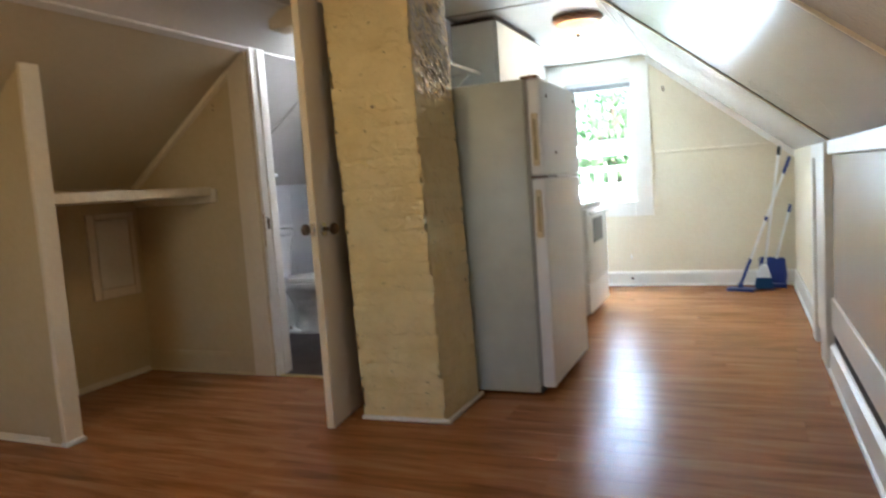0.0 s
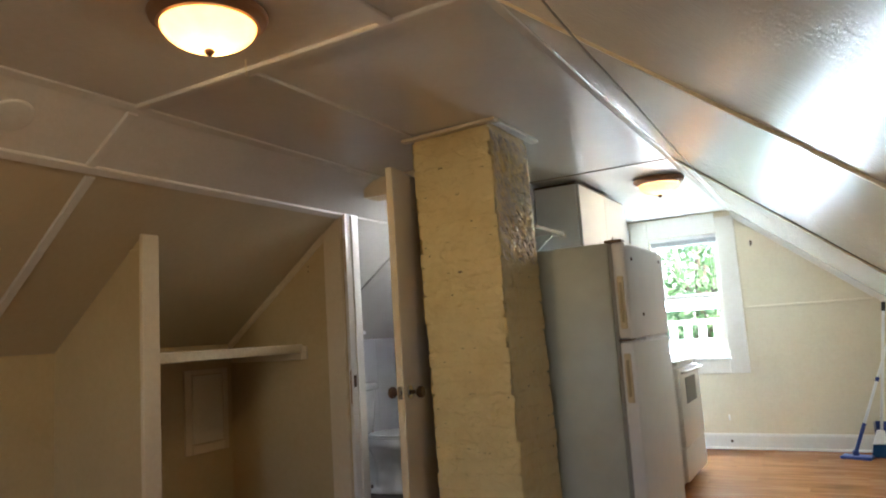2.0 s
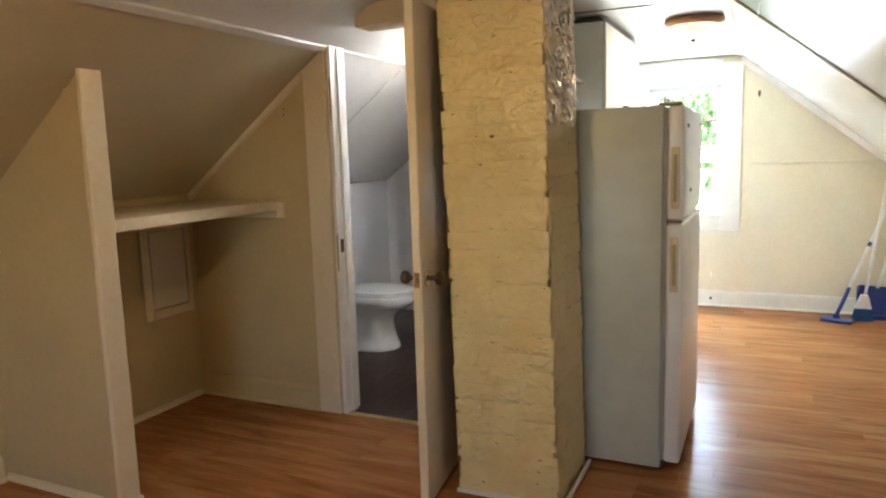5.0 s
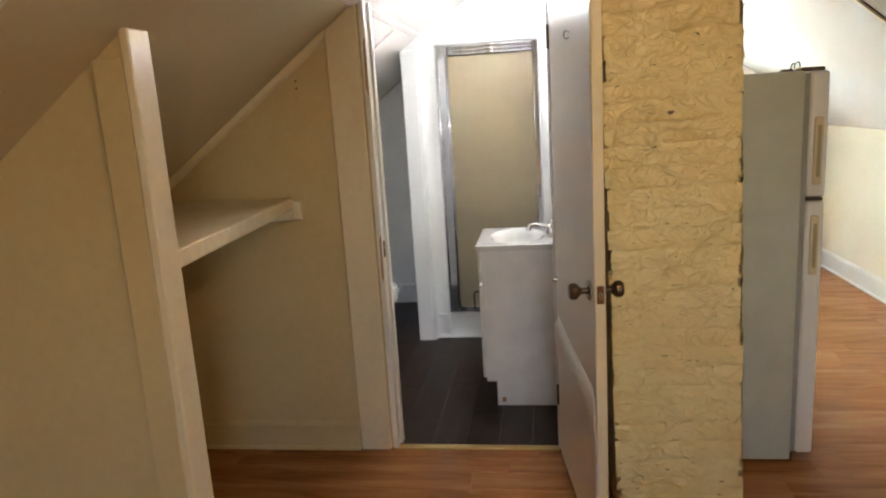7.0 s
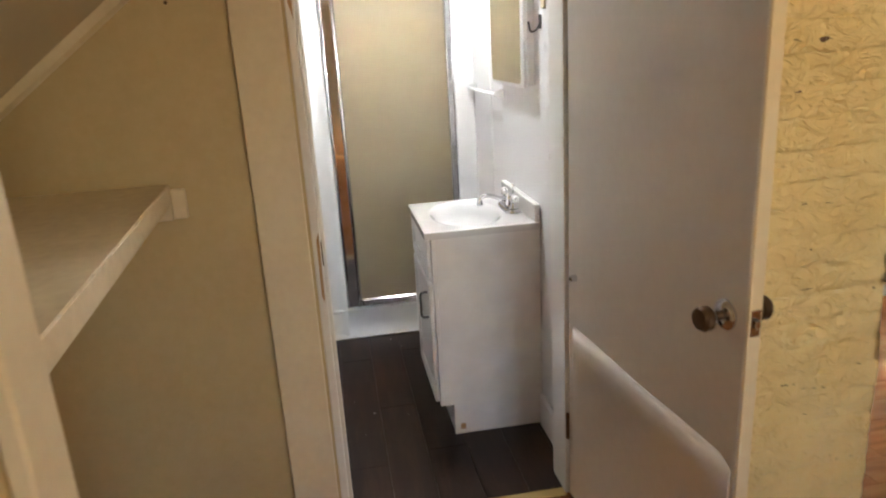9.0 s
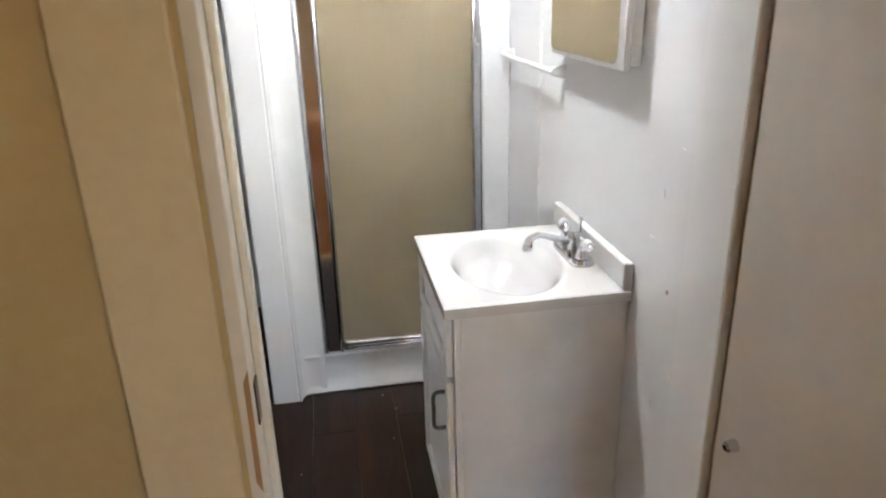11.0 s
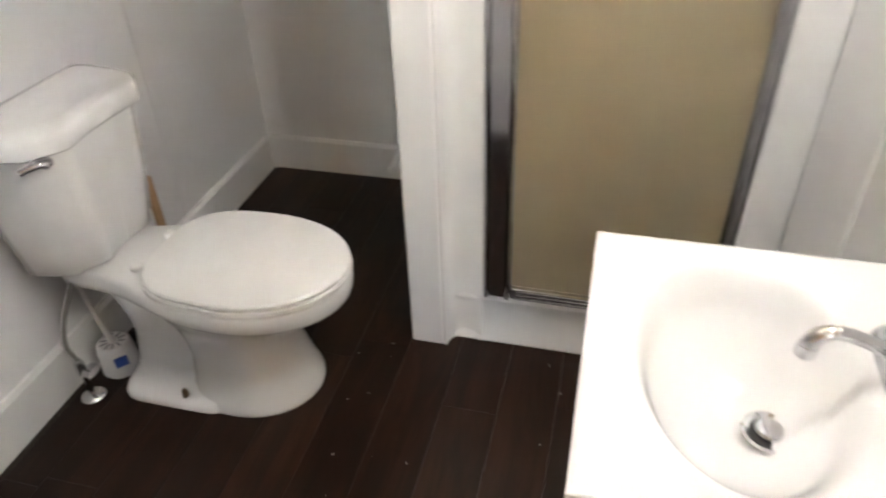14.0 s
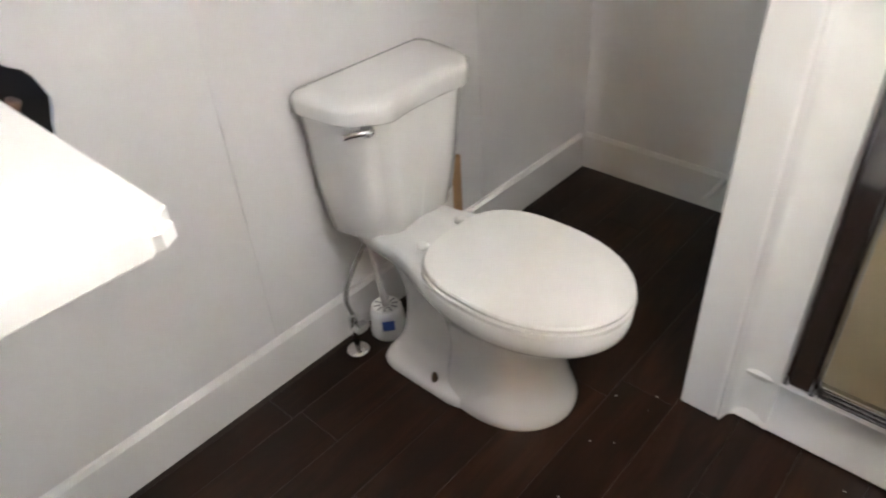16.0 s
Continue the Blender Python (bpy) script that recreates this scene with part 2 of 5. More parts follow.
def lathe(profile, steps=32, axis="z", centre=(0, 0, 0), bm=None):
    """A turned body from (radius, height) rows, open rows of radius 0 closed to a point."""
    out = bm or bmesh.new()
    rings = []
    for r, h in profile:
        ring = []
        for i in range(1 if r < 1e-6 else steps):
            a = 2 * math.pi * i / steps
            u, v = r * math.cos(a), r * math.sin(a)
            p = {"z": (u, v, h), "x": (h, u, v), "y": (u, h, v)}[axis]
            ring.append(out.verts.new(Vector(p) + Vector(centre)))
        rings.append(ring)
    fs = []
    for p, q in zip(rings, rings[1:]):
        for i in range(max(len(p), len(q))):
            c = [p[i % len(p)], p[(i + 1) % len(p)], q[(i + 1) % len(q)], q[i % len(q)]]
            c = list(dict.fromkeys(c))
            if len(c) > 2:
                fs.append(out.faces.new(c))
    bmesh.ops.recalc_face_normals(out, faces=fs)
    return out


def tube(points, radius, steps=10, bm=None, radii=None):
    """A round rod along a line of points."""
    out = bm or bmesh.new()
    pts = [Vector(p) for p in points]
    rings = []
    side = None
    for i, p in enumerate(pts):
        d = (pts[min(i + 1, len(pts) - 1)] - pts[max(i - 1, 0)]).normalized()
        if side is None:
            side = d.orthogonal().normalized()
        side = (side - d * side.dot(d)).normalized()
        up = d.cross(side)
        rad = radii[i] if radii else radius
        rings.append([out.verts.new(p + (side * math.cos(a) + up * math.sin(a)) * rad)
                      for a in (2 * math.pi * k / steps for k in range(steps))])
    fs = [out.faces.new(rings[0]), out.faces.new(rings[-1][::-1])]
    for a, b in zip(rings, rings[1:]):
        for k in range(steps):
            fs.append(out.faces.new((a[k], a[(k + 1) % steps], b[(k + 1) % steps], b[k])))
    bmesh.ops.recalc_face_normals(out, faces=fs)
    return out


def loft(rings, bm=None, caps=(True, True)):
    """A skin over closed rings of equal count."""
    out = bm or bmesh.new()
    vs = [[out.verts.new(p) for p in r] for r in rings]
    fs = []
    k = len(vs[0])
    for a, b in zip(vs, vs[1:]):
        for i in range(k):
            fs.append(out.faces.new((a[i], a[(i + 1) % k], b[(i + 1) % k], b[i])))
    if caps[0]:
        fs.append(out.faces.new(vs[0][::-1]))
    if caps[1]:
        fs.append(out.faces.new(vs[-1]))
    bmesh.ops.recalc_face_normals(out, faces=fs)
    return out


def arc(points, n=8):
    """A smooth line through the given points."""
    pts = [Vector(p) for p in points]
    out = []
    for i in range(len(pts) - 1):
        p0, p1, p2, p3 = pts[max(i - 1, 0)], pts[i], pts[i + 1], pts[min(i + 2, len(pts) - 1)]
        for k in range(n):
            t = k / n
            out.append(0.5 * (2 * p1 + (p2 - p0) * t + (2 * p0 - 5 * p1 + 4 * p2 - p3) * t * t + (3 * p1 - p0 - 3 * p2 + p3) * t ** 3))
    return out + [pts[-1]]


def mesh_of(name, bm, mat, smooth=False):
    me = bpy.data.meshes.new(name)
    for f in bm.faces:
        f.smooth = bool(smooth)
    bm.to_mesh(me)
    bm.free()
    for m in (mat if isinstance(mat, (list, tuple)) else [mat]):
        me.materials.append(m)
    if smooth and smooth is not True:
        me.set_sharp_from_angle(angle=radians(smooth))
    return me


def part(name, bm, mat, parent=None, label="", smooth=False):
    """One mesh object, under a thing or a part of one."""
    ob = new(name, mesh_of(name, bm, mat, smooth))
    if parent is not None:
        ob.parent = parent
        ob.matrix_parent_inverse = parent.matrix_world.inverted()
    if label:
        ob["label"] = label
    return ob


def thing(name, x, y, z, label, category, group="", kind=""):
    ob = new(name)
    ob.empty_display_size = 0.1
    ob.matrix_world = Matrix.Translation((x, y, z))
    return tagged(ob, label, category, group, kind)


def setting(name, bm, mat, label, category, parent=None, smooth=False):
    return tagged(part(name, bm, mat, parent, "", smooth), label, category, kind="structure")


# ---- the plan ----
H = 2.125                      # flat ceiling
XL, XR = -2.36, 1.66           # faces of the two knee walls
YS, YN = -4.50, 3.90           # faces of the end walls
YB = 0.565                     # room face of the bathroom wall
BX = -0.56                     # bathroom's vanity wall
BY = 2.95                      # bathroom's far wall
BXL = -2.395                   # bathroom face of the west knee wall
ROOF = [(-2.46, 1.1195), (-1.38, 1.935), (-1.064, H), (0.465, H), (XR, 1.165)]


def roof(x):
    for (x0, z0), (x1, z1) in zip(ROOF, ROOF[1:]):
        if x <= x1:
            return z0 + (z1 - z0) * (x - x0) / (x1 - x0)
    return ROOF[-1][1]


def under_roof(x0, x1, z0=0.0):
    """Outline in x and z of a wall that reaches up to the roof."""
    return [(x0, z0), (x1, z0), (x1, roof(x1))] + [(x, z) for x, z in reversed(ROOF) if x0 < x < x1] + [(x0, roof(x0))]


# ceiling: flat middle, a shallow panel and the long slope on either side


def roof_panel(name, segments, y0, y1, mat, label):
    """Part of the ceiling: its inner faces follow the roof line, with thickness above."""
    out = bmesh.new()
    for k in segments:
        (x0, z0), (x1, z1) = ROOF[k], ROOF[k + 1]
        prism([(x0, z0), (x1, z1), (x1, z1 + 0.12), (x0, z0 + 0.12)], y0, y1, "y", out)
    bmesh.ops.remove_doubles(out, verts=out.verts, dist=1e-5)
    return setting(name, out, mat, label, "ceiling")


roof_panel("ceiling", (1, 2, 3), YS - 0.15, YN + 0.15, CEIL, "glossy brush-painted white attic ceiling with a sloping side")
roof_panel("ceiling_slope", (0,), YS - 0.15, YB + 0.05, TANSLOPE, "glossy tan-painted sloping ceiling over the closet")
roof_panel("ceiling_bathroom_slope", (0,), YB + 0.05, YN + 0.15, CEIL, "white-painted sloping bathroom ceiling")

setting("floor", box(XL - 0.1, XR + 0.1, YS - 0.1, YN + 0.1, -0.12, -0.013), UNDERLAY_SHADE, "red-brown wood laminate floor", "floor")

# outer walls
setting("wall_west", box(XL - 0.1, XL, YS - 0.1, 0.68, -0.013, 1.195), TAN, "tan-painted knee wall under the slope", "wall")
setting("wall_east", box(XR, XR + 0.12, YS - 0.1, YN + 0.1, -0.013, 1.165), CREAM, "cream-painted knee wall under the slope", "wall")
# unseen window opening, added to hold the south fill lamp
SX0, SX1, SZ0, SZ1 = -0.45, 0.45, 0.75, 1.95
bm = prism(under_roof(XL, SX0, -0.013), YS - 0.1, YS)
prism(under_roof(SX1, XR, -0.013), YS - 0.1, YS, "y", bm)
box(SX0, SX1, YS - 0.1, YS, -0.013, SZ0, 0, bm)
box(SX0, SX1, YS - 0.1, YS, SZ1, H, 0, bm)
setting("wall_south", bm, CREAM, "cream-painted end wall with an assumed, unseen window opening", "wall")
WX0, WX1, WZ0, WZ1 = -0.28, 0.33, 0.80, 1.93
bm = prism(under_roof(XL, WX0, -0.013), YN, YN + 0.12)
prism(under_roof(WX1, XR, -0.013), YN, YN + 0.12, "y", bm)
box(WX0, WX1, YN, YN + 0.12, -0.013, WZ0, 0, bm)
box(WX0, WX1, YN, YN + 0.12, WZ1, H, 0, bm)
setting("wall_north", bm, CREAM, "pale cream-painted end wall with a window", "wall")

# bathroom walls
DX0, DX1, DZ = -1.344, -0.625, 2.01
bm = prism(under_roof(BXL, DX0 - 0.0225, -0.013), YB, 0.68)
prism(under_roof(DX1 + 0.0205, -0.46, -0.013), YB, 0.68, "y", bm)
prism([(-1.17, roof(-1.17)), (-1.17, DZ), (DX1 + 0.02, DZ), (DX1 + 0.02, H), (-1.064, H)], YB, 0.68, "y", bm)
setting("wall_bathroom", bm, TAN, "tan-painted wall with the bathroom doorway", "wall")
setting("wall_divider", box(BX, -0.46, 0.68, YN, -0.013, H), BATHWALL, "white-painted wall beside the vanity", "wall")
setting("wall_bathroom_far", prism(under_roof(BXL, BX, -0.013), BY, BY + 0.1), BATHWALL, "white-painted far wall of the bathroom", "wall")
HOLE = (0.985, 0.955, 0.115)    # y, z and radius of the cut-out in the board


def holed_board(x0, x1, y0, y1, z0, z1, hole, steps=32):
    """An upright board across x with one round hole through it."""
    out = bmesh.new()
    hy, hz, hr = hole
    rings = []
    for x in (x0, x1):
        inner, outer = [], []
        for i in range(steps):
            a = 2 * math.pi * (i + 0.5) / steps
            c, d = math.cos(a), math.sin(a)
            wob = hr * (1 + 0.03 * math.sin(5 * a) + 0.02 * math.sin(11 * a + 1))
            inner.append(out.verts.new((x, hy + wob * c, hz + wob * d)))
            k = min(((y1 - hy) if c > 0 else (hy - y0)) / abs(c), ((z1 - hz) if d > 0 else (hz - z0)) / abs(d))
            outer.append(out.verts.new((x, hy + k * c, hz + k * d)))
        rings.append((inner, outer))
    for i in range(steps):
        j = (i + 1) % steps
        for inner, outer in rings:
            out.faces.new((inner[i], inner[j], outer[j], outer[i]))
        out.faces.new((rings[0][0][i], rings[0][0][j], rings[1][0][j], rings[1][0][i]))
    # the four corners that the spokes leave out
    for inner, outer in rings:
        x = outer[0].co.x
        for cy in (y0, y1):
            for cz in (z0, z1):
                best = sorted(range(steps), key=lambda i: (outer[i].co.y - cy) ** 2 + (outer[i].co.z - cz) ** 2)
                a = [i for i in range(steps) if abs(outer[i].co.y - cy) < 1e-6]
                b = [i for i in range(steps) if abs(outer[i].co.z - cz) < 1e-6]
                if a and b:
                    p = min(a, key=lambda i: abs(outer[i].co.z - cz))
                    q = min(b, key=lambda i: abs(outer[i].co.y - cy))
                    if p != q and (outer[p].co - outer[q].co).length > 1e-5:
                        out.faces.new((outer[p], outer[q], out.verts.new((x, cy, cz))))
    bmesh.ops.recalc_face_normals(out, faces=out.faces)
    return out


# boards darkened to give the round hole its shaded inside
setting("wall_bathroom_outer", box(XL - 0.14, XL - 0.13, 0.68, YN + 0.1, -0.013, 1.10), UNDERLAY_SHADE, "bare boards behind the knee wall, coloured dark for the hole's shade", "wall")
bm = holed_board(BXL - 0.012, BXL, 0.68, 1.4065, -0.008, 1.167, HOLE)
setting("wall_bathroom_knee", bm, BATHWALL, "white-painted board with a round hole cut through", "wall")
setting("wall_bathroom_knee_2", box(BXL - 0.012, BXL, 1.4075, 2.30, -0.008, 1.167, 0.001), BATHWALL, "white-painted knee wall board behind the toilet", "wall")
setting("wall_bathroom_knee_3", box(BXL - 0.012, BXL, 2.301, BY + 0.1, -0.008, 1.167, 0.001), BATHWALL, "white-painted knee wall board in the nook", "wall")
bm = prism(under_roof(BXL, DX0 - 0.023, -0.008), 0.6805, 0.6845)
setting("wall_bathroom_inner", bm, BATHWALL, "white-painted inner face of the doorway wall", "wall")
setting("wall_shower_side", prism(under_roof(-1.492, -1.397, -0.008), 2.05, BY), BATHWALL, "white-painted partition beside the shower", "wall")
setting("wall_closet", prism(under_roof(XL, -1.652, -0.013), -0.645, -0.578), TAN, "tan-painted closet partition under the slope", "wall")


# ---- trim of the main room ----
def trim(bm, mat, label="white-painted wooden trim board", name="trim", parent=None, smooth=False):
    return setting(name, bm, mat, label, "trim", parent, smooth)


def batten(p, q, width, depth, mat, label="painted ceiling batten over a panel joint"):
    """A flat strip with eased edges from p to q, lying against the roof, on its room side."""
    p, q = Vector(p), Vector(q)
    d = (q - p).normalized()
    if abs(d.y) > 0.9:
        x = (p.x + q.x) / 2
        s = (roof(x + 0.02) - roof(x - 0.02)) / 0.04
        n = Vector((s, 0, -1)).normalized()
    else:
        n = Vector((d.z, 0, -d.x)).normalized()
        n = n if n.z < 0 else -n
    side = d.cross(n).normalized()
    out = bmesh.new()
    rings = []
    for e in (p, q):
        rings.append([e + side * u * width / 2 + n * w for u, w in ((-1, -0.004), (1, -0.004), (1, depth * 0.6), (0.8, depth), (-0.8, depth), (-1, depth * 0.6))])
    loft(rings, out)
    return trim(out, mat, label)


def on_roof(x, y, off=0.0):
    return (x, y, roof(x) - off)


YJ = -1.10
batten(on_roof(-1.05, YJ), on_roof(0.45, YJ), 0.045, 0.013, CEIL)
batten(on_roof(-1.064, YS), on_roof(-1.064, YB), 0.05, 0.013, CEIL)
batten(on_roof(-1.38, YS), on_roof(-1.38, YB), 0.045, 0.013, CEIL)
batten(on_roof(0.14, YS), on_roof(0.14, YJ - 0.024), 0.05, 0.013, CEIL)
batten(on_roof(-0.46, YJ + 0.024), on_roof(-0.46, -0.04), 0.03, 0.012, CEIL)
batten(on_roof(0.465, YS), on_roof(0.465, YN), 0.055, 0.012, CEIL)
batten(on_roof(-1.09, YJ), on_roof(-1.36, YJ), 0.045, 0.012, CEIL)
batten(on_roof(-1.41, YJ + 0.03), on_roof(-2.355, YJ + 0.03), 0.045, 0.012, CEIL)
batten(on_roof(-1.41, -2.6), on_roof(-2.355, -2.6), 0.045, 0.012, CEIL)
batten(on_roof(0.50, YJ), on_roof(1.655, YJ), 0.015, 0.008, CREAM_TRIM)
batten(on_roof(0.50, 1.28), on_roof(1.655, 1.28), 0.028, 0.010, CREAM_TRIM, "thin batten over a dark panel joint")
batten(on_roof(-0.455, 1.40), on_roof(0.44, 1.40), 0.010, 0.004, BRONZE, "thin dark joint between ceiling panels")
batten(on_roof(0.50, 1.255), on_roof(1.655, 1.255), 0.010, 0.004, BRONZE, "thin dark joint between slope panels")
batten(on_roof(-1.41, 1.45), on_roof(-2.385, 1.45), 0.032, 0.010, CEIL, "white batten on the bathroom slope")
batten(on_roof(-1.38, 0.70), on_roof(-1.38, 2.04), 0.035, 0.010, CEIL, "white batten along the top of the bathroom slope")
# cove along the window wall's slope
bm = bmesh.new()
loft([[(x, YN - a, roof(x) - b) for a, b in ((0, -0.003), (0.045, -0.003), (0.035, 0.02), (0.012, 0.05), (0, 0.06))] for x in (0.47, 1.05, XR)], bm)
trim(bm, TRIM, "white cove moulding along the slope")
# moulding where the slope meets the closet's end wall
bm = bmesh.new()
loft([[(x, YB - a, roof(x) - b) for a, b in ((0, 0), (0.022, 0), (0.022, 0.03), (0.008, 0.04), (0, 0.04))] for x in (-1.51, -2.359)], bm)
trim(bm, CREAM_TRIM, "cream moulding strip along the slope")


def skirting(x0, y0, x1, y1, nx, ny, height, mat, thick=0.016, label="painted wooden baseboard with a rounded top", shoe=True):
    """A baseboard with an eased top and a thin quarter-round at its foot; (nx, ny) points into the room."""
    prof = [(0, 0), (thick + 0.012, 0), (thick + 0.010, 0.010), (thick, 0.016), (thick, height - 0.02), (thick * 0.55, height - 0.005), (0, height)]
    if not shoe:
        prof = [(0, 0), (thick, 0), (thick, height - 0.012), (thick * 0.5, height), (0, height)]
    out = bmesh.new()
    loft([[(x + nx * u, y + ny * u, v) for u, v in prof] for x, y in ((x0, y0), (x1, y1))], out)
    return setting("baseboard", out, mat, label, "baseboard")


skirting(-0.455, YN, XR, YN, 0, -1, 0.135, TRIM)
skirting(XR, YN - 0.03, XR, 1.92, -1, 0, 0.145, TRIM)
skirting(XL, YB, -1.513, YB, 0, -1, 0.135, TAN)
skirting(XL, -0.577, XL, YB - 0.03, 1, 0, 0.03, CREAM_TRIM, 0.006, "thin cream quarter-round at the closet wall's foot")
skirting(XL, -0.645, -1.66, -0.645, 0, -1, 0.03, CREAM_TRIM, 0.006, "thin cream quarter-round at the partition's foot")
skirting(XL, YS, XL, -0.67, 1, 0, 0.12, CREAM_TRIM)
skirting(XR, YS, XR, 1.15, -1, 0, 0.15, TRIM, 0.03, "white baseboard below the knee wall panel")

# rail moulding across the window wall
bm = bmesh.new()
loft([[(x, YN - u, 1.232 + v) for u, v in ((0, -0.012), (0.007, -0.010), (0.010, 0), (0.007, 0.010), (0, 0.012))] for x in (0.52, XR)], bm)
trim(bm, CREAM, "thin cream rail moulding across the wall")

# closet partition's end post
post = trim(box(-1.652, -1.627, -0.66, -0.565, 0, roof(-1.640) - 0.002, 0.004), CREAM_TRIM, "cream-painted end board of the closet partition", "trim")
trim(box(-1.735, -1.653, -0.658, -0.6455, 0, roof(-1.695) - 0.028, 0.003), TAN, "cream-painted casing strip on the partition's face")
trim(box(-1.655, -1.615, -0.665, -0.558, 0, 0.022, 0.004), TRIM, "small white shoe block at the post's foot")


# ---- knee wall panel on the window side of the room ----
setting("knee_wall_panel", box(XR - 0.012, XR + 0.001, -4.4, 1.10, 0.38, 1.09, 0.003), CEIL, "glossy white-painted panel set in the knee wall", "wall panel")
trim(box(XR - 0.030, XR, YS, 1.14, 1.092, 1.16, 0.004), TRIM, "white-painted top rail of the panel")
trim(box(XR - 0.022, XR, YS, 1.14, 0.215, 0.378, 0.004), TRIM, "white-painted bottom rail of the panel")
# dark sheet laid on the wall for the shade between baseboard and bottom rail
trim(box(XR - 0.010, XR, YS, 1.14, 0.152, 0.213), UNDERLAY_SHADE, "dark strip set as the shaded gap above the baseboard")
trim(box(XR - 0.045, XR, 1.142, 1.40, 0, 1.155, 0.004), TRIM, "wide white-painted upright board")
trim(box(XR - 0.025, XR, 1.402, 1.78, 0.10, 1.08, 0.004), TRIM, "white-painted boxed board on the knee wall")
trim(box(XR - 0.036, XR, 1.402, 1.90, 1.082, 1.155, 0.004), TRIM, "white-painted cap board")
trim(box(XR - 0.040, XR, 1.782, 1.90, 0, 1.08, 0.004), TRIM, "narrow white-painted upright board")


# ---- doorway ----
door_frame = thing("door_1", (DX0 + DX1) / 2, YB, 0, "cream-painted wooden door casing with worn edges", "door frame", kind="structure")
part("casing", prism([(-1.508, 0), (-1.375, 0), (-1.375, roof(-1.375) - 0.004), (-1.508, roof(-1.508) - 0.004)], YB - 0.02, YB - 0.0005, "y", None, 0.003), CREAM_TRIM, door_frame, "cream-painted side casing")
part("jamb", prism([(DX0 - 0.022, 0), (DX0, 0), (DX0, roof(DX0) - 0.01), (DX0 - 0.022, roof(DX0 - 0.022) - 0.01)], YB - 0.006, 0.695, "y", None, 0.002), TRIM, door_frame, "white-painted jamb")
part("stop", prism([(DX0 + 0.0003, 0), (DX0 + 0.012, 0), (DX0 + 0.012, 1.94), (DX0 + 0.0003, 1.93)], YB + 0.045, YB + 0.085, "y", None, 0.002), TRIM, door_frame, "white door stop strip")
part("jamb", box(DX1, DX1 + 0.02, YB + 0.002, 0.695, 0, DZ, 0.002), BATHTRIM, door_frame, "white-painted hinge jamb")
part("header", box(-1.172, DX1 + 0.06, YB - 0.03, YB - 0.001, DZ, H - 0.004, 0.003), CREAM_TRIM, door_frame, "cream-painted header board")
part("strike_plate", box(DX0 - 0.001, DX0 + 0.003, YB + 0.012, YB + 0.040, 0.885, 0.955, 0.001), BRONZE, door_frame, "worn metal strike plate")
part("edge_wear", prism([(DX0 - 0.012, 0.80), (DX0 - 0.004, 0.78), (DX0 - 0.002, 0.99), (DX0 - 0.010, 0.97)], YB - 0.0085, YB - 0.0055), RAWWOOD, door_frame, "bare wood where the paint has chipped")
part("edge_wear", prism([(DX0 - 0.014, 1.60), (DX0 - 0.004, 1.56), (DX0 - 0.003, 1.80), (DX0 - 0.011, 1.78)], YB - 0.0085, YB - 0.0055), RAWWOOD, door_frame, "bare wood where the paint has chipped")
part("casing", prism([(-1.44, 0), (DX0 - 0.024, 0), (DX0 - 0.024, roof(DX0 - 0.024) - 0.004), (-1.44, roof(-1.44) - 0.004)], 0.685, 0.70, "y", None, 0.003), BATHTRIM, door_frame, "glossy white inner casing")
part("threshold", box(DX0, DX1, YB - 0.012, YB + 0.028, 0.0, 0.006, 0.002), plain("brass_strip", (0.70, 0.52, 0.22), 0.3, 0.9), door_frame, "brass threshold strip")
trim(box(BX - 0.020, BX, 0.697, 0.748, 0, H - 0.004, 0.005), BATHTRIM, "glossy white edge board on the vanity wall")


# ---- bathroom door, standing open against the chimney ----
door = new("open_door")
door.matrix_world = pose(-0.618, 0.548, 0, 0, 0, 7.9)
tagged(door, "cream-white flush door standing open beside the chimney", "door")
DW, DT, DH = 0.752, 0.035, 1.948


def door_part(name, bm, mat, parent=None, label="", smooth=False):
    """A part drawn in the door's own axes: hinge at the origin, the leaf along -y."""
    ob = new(name, mesh_of(name, bm, mat, smooth))
    ob.parent = parent or door
    if label:
        ob["label"] = label
    return ob


door_part("leaf", box(0, DT, -DW, 0, 0.012, DH, 0.003), DOORPAINT, label="flush door leaf with greyish white paint")
door_part("edge_strip", box(0.001, DT - 0.001, -DW - 0.004, -DW + 0.001, 0.013, DH - 0.002, 0.002), CREAM_TRIM, label="cream-painted door edge")


